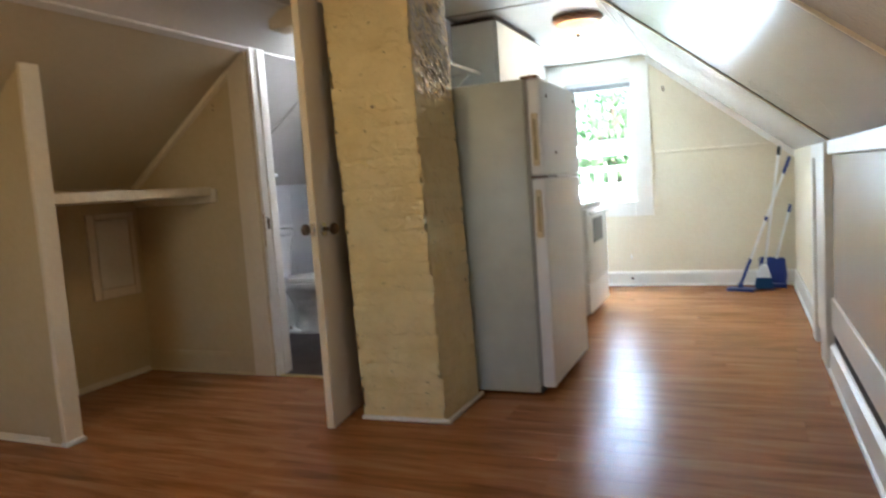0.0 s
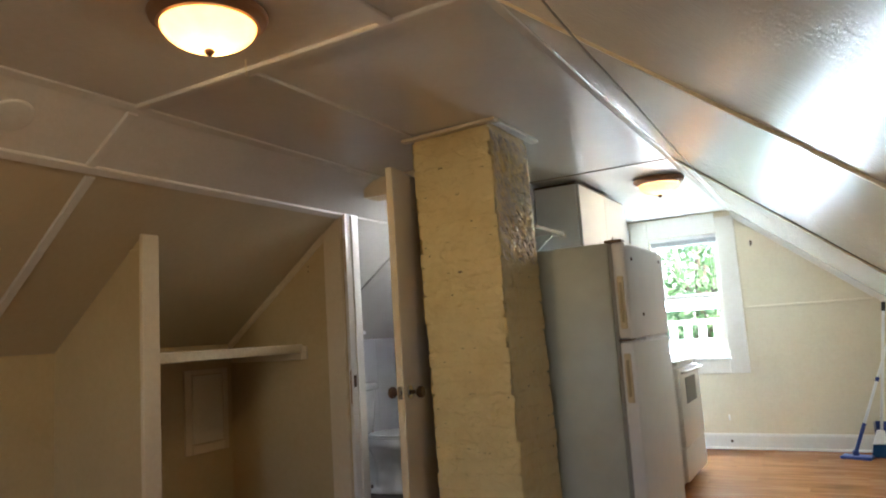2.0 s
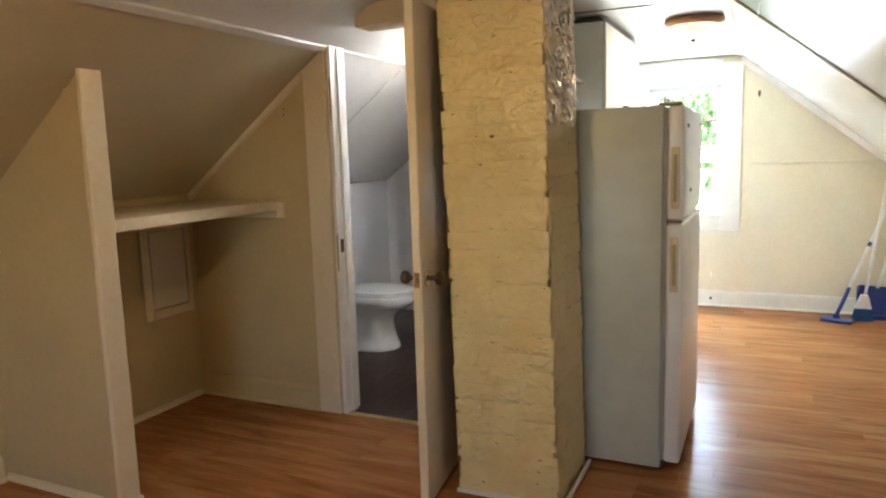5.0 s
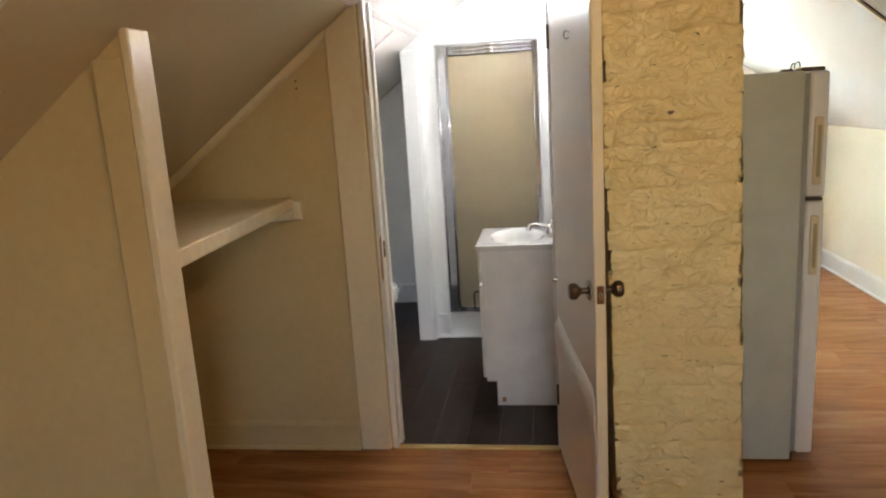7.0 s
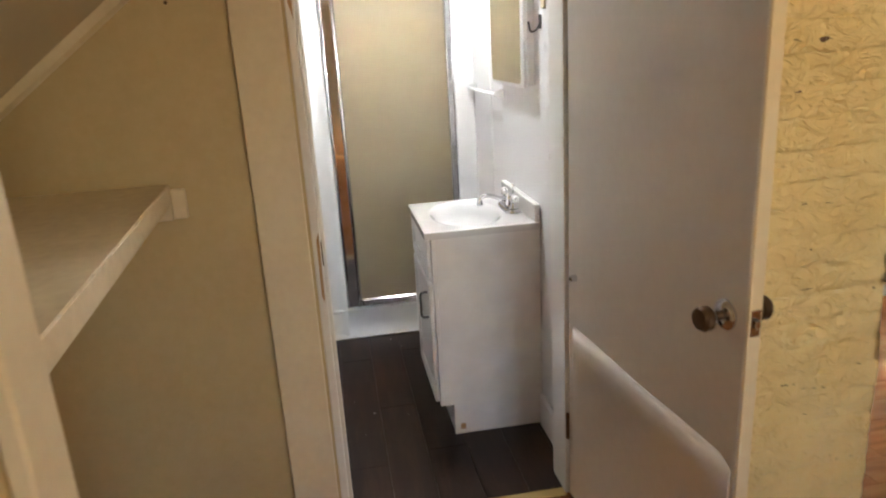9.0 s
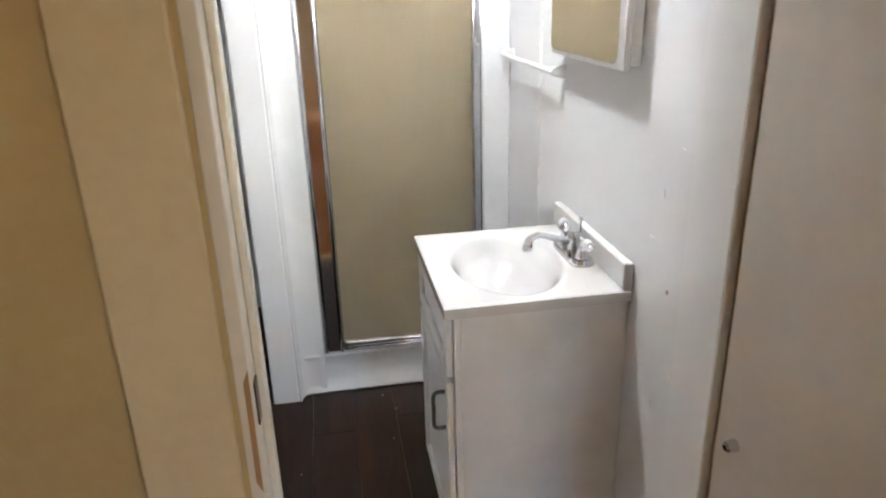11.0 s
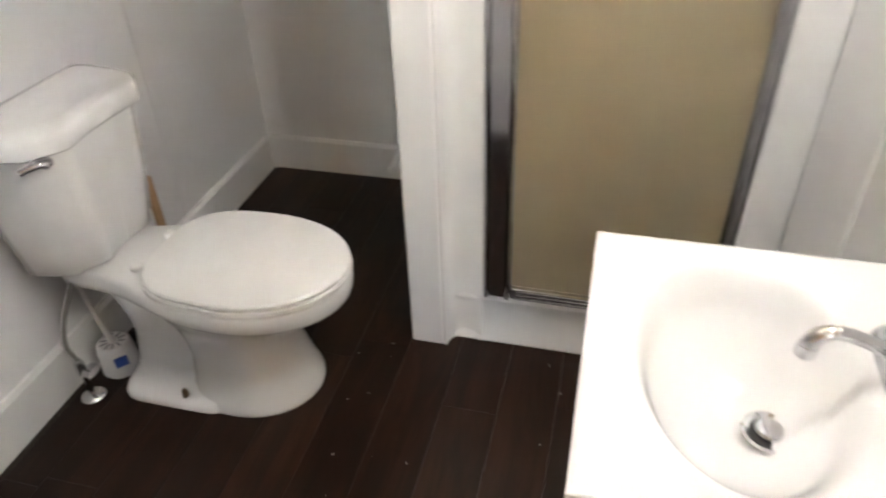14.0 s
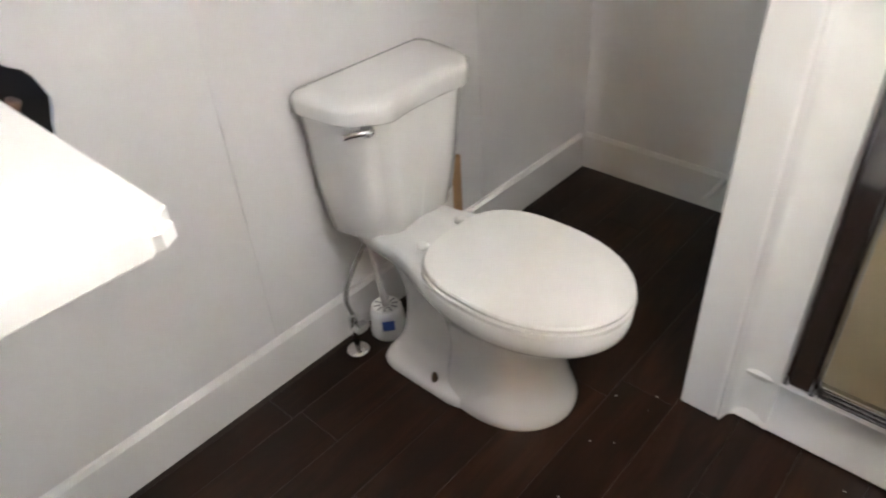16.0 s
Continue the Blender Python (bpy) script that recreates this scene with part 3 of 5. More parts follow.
def kick_panel():
    """A thin skin on the lower door that has come loose and bellies out below its top edge."""
    prof = [(0.0, 0.0), (0.012, 0.008), (0.035, 0.015), (0.07, 0.019), (0.12, 0.018), (0.20, 0.012), (0.35, 0.007), (0.50, 0.005), (1.0, 0.004)]
    out, rows = bmesh.new(), []
    for i in range(25):
        u = i / 24
        y = -DW + 0.014 + (DW - 0.046) * u
        corner = 0.020 * max(0.0, 1 - u / 0.05) ** 2
        top = 0.592 + 0.036 * u - corner + 0.0025 * math.sin(9 * u)
        edge = min(1.0, (u + 0.02) / 0.10, (1.02 - u) / 0.06)
        rows.append([out.verts.new((-0.0006 - d * edge, y, 0.02 + (top - 0.02) * (1 - k))) for k, d in prof])
    for p, q in zip(rows, rows[1:]):
        for k in range(len(prof) - 1):
            out.faces.new((p[k], q[k], q[k + 1], p[k + 1]))
    rim = rows[0] + [r[-1] for r in rows[1:]] + rows[-1][-2::-1] + [r[0] for r in rows[-2:0:-1]]
    back = [out.verts.new((0.0004, v.co.y, v.co.z)) for v in rim]
    for k in range(len(rim)):
        m = (k + 1) % len(rim)
        out.faces.new((rim[k], back[k], back[m], rim[m]))
    bmesh.ops.recalc_face_normals(out, faces=out.faces)
    return out


door_part("kick_panel", kick_panel(), DOORPAINT, label="thin kick panel bellying out below its upper edge", smooth=40)
for s in (-1, 1):
    x0 = 0 if s < 0 else DT
    door_part("rosette", lathe([(0, 0), (0.033, 0.0), (0.033, 0.004), (0.026, 0.010), (0.012, 0.012), (0, 0.012)] if s > 0 else [(0, 0), (0.033, 0), (0.033, -0.004), (0.026, -0.010), (0.012, -0.012), (0, -0.012)], 24, "x", (x0, -DW + 0.06, 0.915)), CHROME, smooth=35)
    prof = [(0.010, 0.010), (0.010, 0.028), (0.018, 0.036), (0.026, 0.044), (0.027, 0.058), (0.022, 0.066), (0, 0.067)]
    door_part("knob", lathe([(r, h * s) for r, h in prof], 24, "x", (x0, -DW + 0.06, 0.915)), BRONZE, label="dark tarnished brass door knob", smooth=35)
door_part("latch_plate", box(0.006, DT - 0.006, -DW - 0.006, -DW - 0.003, 0.888, 0.945, 0.001), CHROME, label="small metal latch plate")
door_part("latch_bolt", box(0.012, DT - 0.012, -DW - 0.015, -DW - 0.005, 0.906, 0.926, 0.002), CHROME)
for z in (0.22, 1.70):
    door_part("hinge", lathe([(0, z), (0.006, z), (0.006, z + 0.09), (0, z + 0.09)], 12, "z", (-0.003, 0.004, 0)), BRONZE, smooth=35)
door_part("hook_eye", tube(arc([(-0.002, -0.45, 1.715), (-0.016, -0.455, 1.72), (-0.02, -0.45, 1.705), (-0.012, -0.445, 1.695), (-0.003, -0.45, 1.70)], 4), 0.002, 6), CHROME, label="small bent wire eye", smooth=True)
door_part("bumper", lathe([(0, 0), (0.011, 0), (0.009, -0.016), (0.005, -0.02), (0, -0.02)], 14, "x", (0, -0.045, 0.79)), CHROME, label="small chrome hook catch", smooth=35)


# ---- ceiling lamps ----
def lamp_glow():
    m, n, l, b = material("alabaster_lamp_glass")
    v = coords(n, l, (1, 1, 1))
    k = noise_node(n, l, v, 9, 4, 0.6, 1.5)
    r = ramp(n, [(0.3, (0.50, 0.27, 0.09)), (0.7, (0.68, 0.42, 0.18))])
    l.new(k.outputs[0], r.inputs[0])
    t = n.new("ShaderNodeBsdfTranslucent")
    l.new(r.outputs[0], t.inputs[0])
    b.inputs["Base Color"].default_value = (0.75, 0.62, 0.42, 1)
    b.inputs["Roughness"].default_value = 0.2
    l.new(r.outputs[0], b.inputs["Emission Color"])
    b.inputs["Emission Strength"].default_value = 0.25
    x = n.new("ShaderNodeMixShader")
    x.inputs[0].default_value = 0.4
    l.new(b.outputs[0], x.inputs[1])
    l.new(t.outputs[0], x.inputs[2])
    l.new(x.outputs[0], n["Material Output"].inputs["Surface"])
    return m


LAMPGLASS = lamp_glow()
LAMPRIM = plain("brown_bronze_lamp_rim", (0.30, 0.165, 0.09), 0.38, 0.35, 0.15)


def ceiling_lamp(x, y, radius, label):
    lamp = thing("ceiling_lamp", x, y, H, label, "ceiling lamp", "dome lamps on the ceiling")
    R = radius
    ring = [(0.0, -0.001), (R * 0.82, -0.001), (R * 0.97, -0.006), (R, -0.016), (R * 0.97, -0.028), (R * 0.90, -0.034), (R * 0.86, -0.044), (R * 0.78, -0.046), (R * 0.76, -0.034), (R * 0.74, -0.028)]
    part("base_ring", lathe([(r, H + h) for r, h in ring], 48, "z", (x, y, 0)), LAMPRIM, lamp, "brown bronze rim", 30)
    dome = [(R * 0.80, -0.040)] + [(R * 0.80 * math.cos(a), -0.040 - 0.075 * math.sin(a)) for a in [math.pi / 2 * k / 9 for k in range(1, 9)]] + [(0, -0.115)]
    g = part("glass_dome", lathe([(r, H + h) for r, h in dome], 48, "z", (x, y, 0)), LAMPGLASS, lamp, "glowing amber alabaster glass", True)
    g.visible_shadow = False
    part("finial", lathe([(0, H - 0.114), (0.012, H - 0.114), (0.016, H - 0.120), (0.012, H - 0.128), (0.006, H - 0.134), (0, H - 0.136)], 18, "z", (x, y, 0)), BRONZE, lamp, "small bronze finial", True)
    return lamp


ceiling_lamp(-0.235, -1.475, 0.168, "bronze-rimmed dome lamp with lit amber glass on the ceiling")
ceiling_lamp(0.27, 1.95, 0.168, "bronze-rimmed dome lamp lit on the kitchen ceiling")
cord = thing("pull_cord", -0.36, -1.28, H, "short thin cord hanging from the ceiling batten", "cord")
part("string", tube([(-0.40, -1.17, H), (-0.401, -1.17, H - 0.03), (-0.399, -1.171, H - 0.06)], 0.0015, 6), IVORY, cord)

cover = thing("ceiling_cover_plate", -1.22, -1.49, roof(-1.22), "round white-painted cover plate on the sloping panel", "cover plate")
c = part("plate", lathe([(0, -0.012), (0.062, -0.012), (0.072, -0.008), (0.075, 0.0), (0, 0.0)], 32), CEIL, None, "", 30)
c.parent = cover
slope_angle = math.degrees(math.atan2(ROOF[2][1] - ROOF[1][1], ROOF[2][0] - ROOF[1][0]))
cover.matrix_world = pose(-1.22, -1.49, roof(-1.22), 0, -slope_angle, 0)

wire = thing("ceiling_cable", 0.7, 0, roof(0.7), "thin loose cable hanging along the sloping ceiling", "cable")
run = [on_roof(0.77, -1.9, 0.008), on_roof(0.725, -1.1, 0.018), on_roof(0.70, -0.4, 0.02), on_roof(0.655, 0.4, 0.018), on_roof(0.62, 1.25, 0.012), on_roof(0.60, 2.1, 0.02), on_roof(0.60, 3.0, 0.02), on_roof(0.63, 3.88, 0.006)]
part("cable", tube(arc(run, 6), 0.0035, 6), plain("grey_cable", (0.30, 0.27, 0.22), 0.5), wire, "", True)


# ---- chimney ----
chimney = thing("brick_chimney", -0.212, 0.214, 0, "yellow-painted brick chimney from floor to ceiling", "chimney")
part("mortar_core", box(-0.424 + 0.003, -0.021, 0.003, 0.428, 0, H - 0.001), YELLOW, chimney, "painted mortar")
part("crown", box(-0.465, 0.04, -0.045, 0.0, H - 0.020, H - 0.003, 0.004), CREAM_TRIM, chimney, "cream trim board at the ceiling")
part("crown", box(0.0005, 0.045, 0.001, 0.47, H - 0.022, H - 0.003, 0.004), TRIM, chimney, "white trim board at the ceiling")
for args in ((-0.44, 0.018, -0.016, -0.001), (0.001, 0.017, 0.0, 0.428)):
    part("base_strip", box(args[0], args[1], args[2], args[3], 0, 0.022, 0.004), TRIM, chimney, "thin white strip at the floor")


# ---- closet ----
shelf = thing("closet_shelf", -2.0, 0.0, 1.09, "thick cream-painted wooden closet shelf, dusty on top", "shelf")
part("board", prism([(XL + 0.001, -0.577), (-1.660, -0.577), (-1.72, YB - 0.002), (XL + 0.001, YB - 0.002)], 1.108, 1.161, "z", None, 0.004), DUSTY, shelf)
part("cleat", box(-1.719, -1.682, YB - 0.020, YB - 0.001, 1.068, 1.148, 0.003), CREAM_TRIM, shelf, "short cream cleat")
part("cleat", box(XL + 0.002, -1.72, YB - 0.020, YB - 0.001, 1.065, 1.107, 0.003), CREAM_TRIM, shelf, "cream cleat under the board")

panel = thing("access_panel", XL, 0.35, 0.78, "cream-painted wooden access hatch in the knee wall", "access panel")
fy0, fy1, fz0, fz1 = 0.17, 0.52, 0.52, 1.04
for a in ((fy0, fy0 + 0.055, fz0, fz1), (fy1 - 0.035, fy1, fz0, fz1), (fy0 + 0.056, fy1 - 0.036, fz0, fz0 + 0.055), (fy0 + 0.056, fy1 - 0.036, fz1 - 0.03, fz1)):
    part("frame", box(XL + 0.0005, XL + 0.014, a[0], a[1], a[2], a[3], 0.003), CREAM_TRIM, panel)
part("hatch", box(XL + 0.0005, XL + 0.010, fy0 + 0.062, fy1 - 0.041, fz0 + 0.061, fz1 - 0.036, 0.003), CREAM, panel)
holes = thing("nail_holes", -1.66, YB, 1.62, "two small dark nail holes in the cream wall", "nail hole")
for z in (1.615, 1.645):
    part("hole", lathe([(0, -0.0015), (0.004, -0.0015), (0.005, 0.0), (0, 0.0)], 10, "y", (-1.655, YB, z)), BRONZE, holes)


# ---- refrigerator ----
FX, FY0, FY1, FH = 0.312, 0.468, 1.255, 1.552
fridge = thing("refrigerator", 0, 0.86, 0, "white-doored top-freezer refrigerator with a grey-olive body and beige grips", "refrigerator")
# body coloured a darker grey-olive than the white doors
part("body", box(-0.40, FX - 0.012, FY0, FY1, 0.012, FH, 0.012, None, 2), FRIDGEGREY, fridge, "", 40)
part("gasket", box(FX - 0.012, FX + 0.004, FY0 + 0.008, FY1 - 0.008, 0.05, FH - 0.008), plain("grey_rubber", (0.30, 0.29, 0.26), 0.7), fridge, "grey door gasket")
part("toe_grille", box(FX - 0.0115, FX - 0.004, FY0 + 0.01, FY1 - 0.01, 0.006, 0.044, 0.002), BLACK, fridge, "dark toe grille")
for y in (FY0 + 0.05, FY1 - 0.05):
    for x in (-0.33, FX - 0.07):
        part("foot", lathe([(0, 0), (0.018, 0), (0.018, 0.008), (0.01, 0.014), (0, 0.014)], 12, "z", (x, y, 0)), BLACK, fridge)


def fridge_door(name, z0, z1, gz0, gz1):
    d = part(name, box(FX + 0.004, FX + 0.070, FY0 - 0.002, FY1 + 0.002, z0, z1, 0.014, None, 3), ENAMEL, fridge, "white enamelled door", 40)
    out = box(FX + 0.020, FX + 0.052, FY0 - 0.012, FY0 + 0.004, gz0, gz1, 0.007, None, 2)
    part("handle", out, IVORY, d, "long beige plastic edge grip", 40)
    # flat strip, its darker beige standing for shade in a grip groove
    part("groove_shade", box(FX + 0.030, FX + 0.043, FY0 - 0.0135, FY0 - 0.011, gz0 + 0.03, gz1 - 0.03, 0.001), plain("shadowed_beige", (0.36, 0.29, 0.16), 0.5), d, "darker beige strip painted as the grip groove's shade")
    return d


top_door = fridge_door("freezer_door", 1.088, FH - 0.004, 1.135, 1.385)
low_door = fridge_door("fresh_food_door", 0.045, 1.074, 0.79, 1.02)
part("hinge_cover", box(FX - 0.03, FX + 0.055, FY0 + 0.01, FY0 + 0.07, FH - 0.003, FH + 0.012, 0.004), BRONZE, fridge, "brown hinge cover")
part("mid_hinge", box(FX + 0.002, FX + 0.062, FY0 - 0.001, FY0 + 0.05, 1.076, 1.086, 0.001), BRONZE, fridge, "dark centre hinge")
part("gap_strip", box(FX + 0.010, FX + 0.058, FY0 + 0.30, FY1, 1.0755, 1.0865, 0.001), WHITEPLASTIC, fridge, "white strip in the gap between the doors")
for y, z in ((FY0 + 0.10, 1.47), (FY0 + 0.24, 1.20), (FY1 - 0.10, 1.49)):
    part("door_mark", lathe([(0, 0), (0.009, 0), (0.008, 0.005), (0, 0.006)], 12, "x", (FX + 0.0700, y, z)), BRONZE, fridge, "small dark screw plug")
rack = thing("wire_hook", FX - 0.005, FY0 + 0.10, FH, "bent wire hook lying on the refrigerator", "wire hook")
part("wire", tube(arc([(0.26, 0.57, FH + 0.003), (0.30, 0.56, FH + 0.003), (0.305, 0.56, FH + 0.03), (0.30, 0.575, FH + 0.034), (0.295, 0.585, FH + 0.02), (0.30, 0.60, FH + 0.003), (0.305, 0.615, FH + 0.028), (0.30, 0.625, FH + 0.03), (0.295, 0.63, FH + 0.003)], 4), 0.002, 6), BRONZE, rack, "", True)
part("spring_clip", box(0.245, 0.285, 0.565, 0.60, FH + 0.0005, FH + 0.010, 0.003), BRONZE, rack)


# ---- stove ----
SXF, SY0, SY1, SH = 0.200, 2.215, 2.965, 0.875
stove = thing("electric_stove", -0.12, 2.59, 0, "white electric stove with a small oven window", "stove")
part("body", box(-0.44, SXF - 0.02, SY0, SY1, 0.04, SH - 0.03, 0.006), ENAMEL, stove, "", 40)
part("cooktop", box(-0.44, SXF + 0.012, SY0 - 0.004, SY1 + 0.004, SH - 0.028, SH, 0.008, None, 2), ENAMEL, stove, "white enamelled cooktop", 40)
part("control_panel", box(-0.45, -0.38, SY0, SY1, SH + 0.001, SH + 0.17, 0.008, None, 2), ENAMEL, stove, "white control panel", 40)
for x, y, r in ((-0.02, SY0 + 0.19, 0.095), (-0.02, SY1 - 0.19, 0.075), (-0.24, SY0 + 0.19, 0.075), (-0.24, SY1 - 0.19, 0.095)):
    b = part("burner", lathe([(0, SH + 0.001), (r + 0.015, SH + 0.001), (r + 0.018, SH + 0.005), (r + 0.008, SH + 0.003), (0, SH + 0.002)], 28, "z", (x, y, 0)), CHROME, stove, "chrome drip bowl", 40)
    spiral = [(x + (0.018 + (r - 0.02) * k / 60) * math.cos(k * 0.40), y + (0.018 + (r - 0.02) * k / 60) * math.sin(k * 0.40), SH + 0.013) for k in range(61)]
    part("coil", tube(spiral, 0.0045, 6), BLACK, b, "black heating coil", True)
oven = part("oven_door", box(SXF - 0.019, SXF + 0.016, SY0 + 0.008, SY1 - 0.008, 0.285, SH - 0.055, 0.008, None, 2), ENAMEL, stove, "white oven door", 40)
part("window", box(SXF + 0.0155, SXF + 0.0185, SY0 + 0.185, SY1 - 0.195, 0.565, 0.748, 0.001), plain("dark_oven_glass", (0.03, 0.032, 0.036), 0.32), oven, "small dark oven window")
hp = arc([(SXF + 0.016, SY0 + 0.07, SH - 0.085), (SXF + 0.05, SY0 + 0.09, SH - 0.08), (SXF + 0.052, (SY0 + SY1) / 2, SH - 0.08), (SXF + 0.05, SY1 - 0.09, SH - 0.08), (SXF + 0.016, SY1 - 0.07, SH - 0.085)], 5)
part("handle", tube(hp, 0.011, 10), ENAMEL, oven, "", True)
part("drawer", box(SXF - 0.019, SXF + 0.012, SY0 + 0.008, SY1 - 0.008, 0.055, 0.278, 0.008, None, 2), ENAMEL, stove, "white storage drawer", 40)
for y in (SY0 + 0.05, SY1 - 0.05):
    for x in (-0.38, 0.10):
        part("foot", box(x, x + 0.03, y - 0.015, y + 0.015, 0, 0.041, 0.003), BLACK, stove)


# ---- wall cabinet and open shelf ----
cab = thing("wall_cabinet", -0.3, 2.05, 1.55, "white-painted kitchen wall cabinet hung below the ceiling", "cabinet")
part("body", box(-0.458, -0.17, 1.50, 2.62, 1.50, 2.088, 0.003), ENAMEL, cab)
# dark bar gives the open gap over the cabinet its shade
part("top_gap_shade", box(-0.458, -0.165, 1.497, 2.62, 2.089, 2.102), BRONZE, cab, "dark strip set as shade in the gap above the cabinet")
for k in range(2):
    y = 1.505 + 0.56 * k
    d = part("cabinet_door", box(-0.169, -0.148, y, y + 0.552, 1.505, 2.083, 0.004), ENAMEL, cab)
    hy = y + (0.515 if k == 0 else 0.035)
    part("handle", tube(arc([(-0.148, hy, 1.555), (-0.124, hy, 1.558), (-0.121, hy, 1.60), (-0.124, hy, 1.642), (-0.148, hy, 1.645)], 5), 0.0045, 8), BRONZE, d, "dark bar pull", True)
ledge = thing("kitchen_shelf", -0.36, 1.1, 1.75, "white-painted wooden shelf board beside the cabinet", "shelf")
part("board", box(-0.458, -0.27, 0.70, 1.496, 1.755, 1.777, 0.003), TRIM, ledge)
for y in (0.82, 1.36):
    part("bracket", prism([(-0.458, 1.754), (-0.30, 1.754), (-0.458, 1.62)], y, y + 0.018), TRIM, ledge)


# ---- window ----
win = thing("window_1", (WX0 + WX1) / 2, YN, WZ0, "white-framed double-hung window with a raised blind", "window", kind="structure")
for a in ((WX0 - 0.165, WX0 - 0.002, WZ0 - 0.14, H - 0.012), (WX1 + 0.002, WX1 + 0.16, WZ0 - 0.14, H - 0.004 - 0.05), (WX0 - 0.001, WX1 + 0.001, WZ1 + 0.002, H - 0.012), (WX0 - 0.001, WX1 + 0.001, WZ0 - 0.14, WZ0 - 0.002)):
    part("casing", box(a[0], a[1], YN - 0.022, YN - 0.0005, a[2], a[3], 0.003), TRIM, win)
part("sill", box(WX0 - 0.02, WX1 + 0.02, YN - 0.05, YN + 0.06, WZ0 - 0.02, WZ0 + 0.004, 0.004), TRIM, win)
WM = 1.365
for z0, z1, y in ((WZ0 + 0.006, WM + 0.02, YN + 0.045), (WM - 0.02, WZ1 - 0.002, YN + 0.080)):
    sash = part("sash_rail", box(WX0 + 0.003, WX1 - 0.003, y, y + 0.032, z0, z0 + 0.045, 0.003), TRIM, win)
    part("sash_rail", box(WX0 + 0.003, WX1 - 0.003, y, y + 0.032, z1 - 0.038, z1, 0.003), TRIM, win)
    for xa in (WX0 + 0.003, WX1 - 0.045):
        part("sash_stile", box(xa, xa + 0.042, y + 0.001, y + 0.031, z0 + 0.045, z1 - 0.038, 0.003), TRIM, win)
    g = part("pane", box(WX0 + 0.044, WX1 - 0.044, y + 0.014, y + 0.018, z0 + 0.043, z1 - 0.036), GLASS, win)
    g.visible_shadow = False
blind = thing("mini_blind", 0.02, YN + 0.02, WZ1, "white slatted mini blind pulled up to the window head", "blind")
part("head_rail", box(WX0 + 0.006, WX1 - 0.006, YN + 0.006, YN + 0.034, WZ1 - 0.028, WZ1 - 0.001, 0.002), WHITEPLASTIC, blind)
GREYSLAT = plain("grey_white_slats", (0.42, 0.42, 0.44), 0.4)
for k in range(9):
    part("slat", box(WX0 + 0.010, WX1 - 0.010, YN + 0.008, YN + 0.032, WZ1 - 0.034 - 0.0045 * k, WZ1 - 0.0315 - 0.0045 * k), GREYSLAT, blind)
part("bottom_rail", box(WX0 + 0.010, WX1 - 0.010, YN + 0.008, YN + 0.032, WZ1 - 0.086, WZ1 - 0.074, 0.002), WHITEPLASTIC, blind)
for k in range(2):
    part("lift_cord", tube([(WX1 - 0.07 + 0.025 * k, YN + 0.005, WZ1 - 0.03), (WX1 - 0.068 + 0.025 * k, YN + 0.005, 1.45 + 0.1 * k)], 0.0015, 6), WHITEPLASTIC, blind)

hook = thing("wall_hook", 0.61, YN, 1.79, "small dark hook screwed into the cream wall", "hook")
part("hook", tube(arc([(0.612, YN, 1.81), (0.612, YN - 0.025, 1.805), (0.612, YN - 0.032, 1.785), (0.612, YN - 0.015, 1.775)], 5), 0.004, 8), BRONZE, hook, "", True)
part("plate", box(0.602, 0.622, YN - 0.004, YN - 0.0002, 1.785, 1.825, 0.001), BRONZE, hook)
jack = thing("wall_jack", 0.274, YN - 0.016, 0.07, "small dark cable outlet on the white baseboard", "outlet")
part("plug", lathe([(0, 0), (0.013, 0), (0.012, -0.006), (0.005, -0.012), (0, -0.012)], 14, "y", (0.274, YN - 0.016, 0.068)), BRONZE, jack, "", 40)
stub = thing("cable_stub", 0.273, YN, 0.27, "white cable stub poking out of the cream wall", "cable")
part("stub", tube(arc([(0.273, YN, 0.29), (0.273, YN - 0.02, 0.285), (0.275, YN - 0.024, 0.25)], 4), 0.006, 8), WHITEPLASTIC, stub, "", True)


# ---- broom, mop and dustpan in the corner ----
def rod(parent, p, q, r, bands):
    p, q = Vector(p), Vector(q)
    part("pole", tube([p, p.lerp(q, 0.5), q], r, 12), WHITEPLASTIC, parent, "white metal pole", True)
    for a, b, mat, lab in bands:
        part("grip", tube([p.lerp(q, a), p.lerp(q, b)], r * 1.35, 12), mat, parent, lab, 40)


mop = thing("flat_mop", 1.2, 3.62, 0, "blue flat mop with a white pole leaning in the corner", "mop")
rod(mop, (1.215, 3.60, 0.05), (1.625, 3.855, 1.105), 0.011, [(0.0, 0.20, BLUE, "blue lower socket"), (0.50, 0.53, BLUE, "blue joint"), (0.87, 1.0, BLUE, "blue hand grip")])
mop_bm = prism([(1.10, 3.56), (1.31, 3.50), (1.34, 3.62), (1.13, 3.68)], 0.0, 0.022, "z", None, 0.006)
part("mop_pad", mop_bm, BLUE, mop, "blue mop head")
part("swivel", box(1.19, 1.235, 3.58, 3.62, 0.022, 0.06, 0.006), BLUE, mop)
broom = thing("broom", 1.36, 3.62, 0, "white broom with blue bristles leaning on the wall", "broom")
rod(broom, (1.40, 3.655, 0.16), (1.545, 3.80, 1.20), 0.011, [(0.93, 1.0, BLACK, "black pole end")])
part("head_block", prism([(1.375, 0.21), (1.425, 0.21), (1.455, 0.10), (1.335, 0.10)], 3.63, 3.675, "y", None, 0.005), WHITEPLASTIC, broom, "white broom head")
bm = bmesh.new()
rng = random.Random(4)
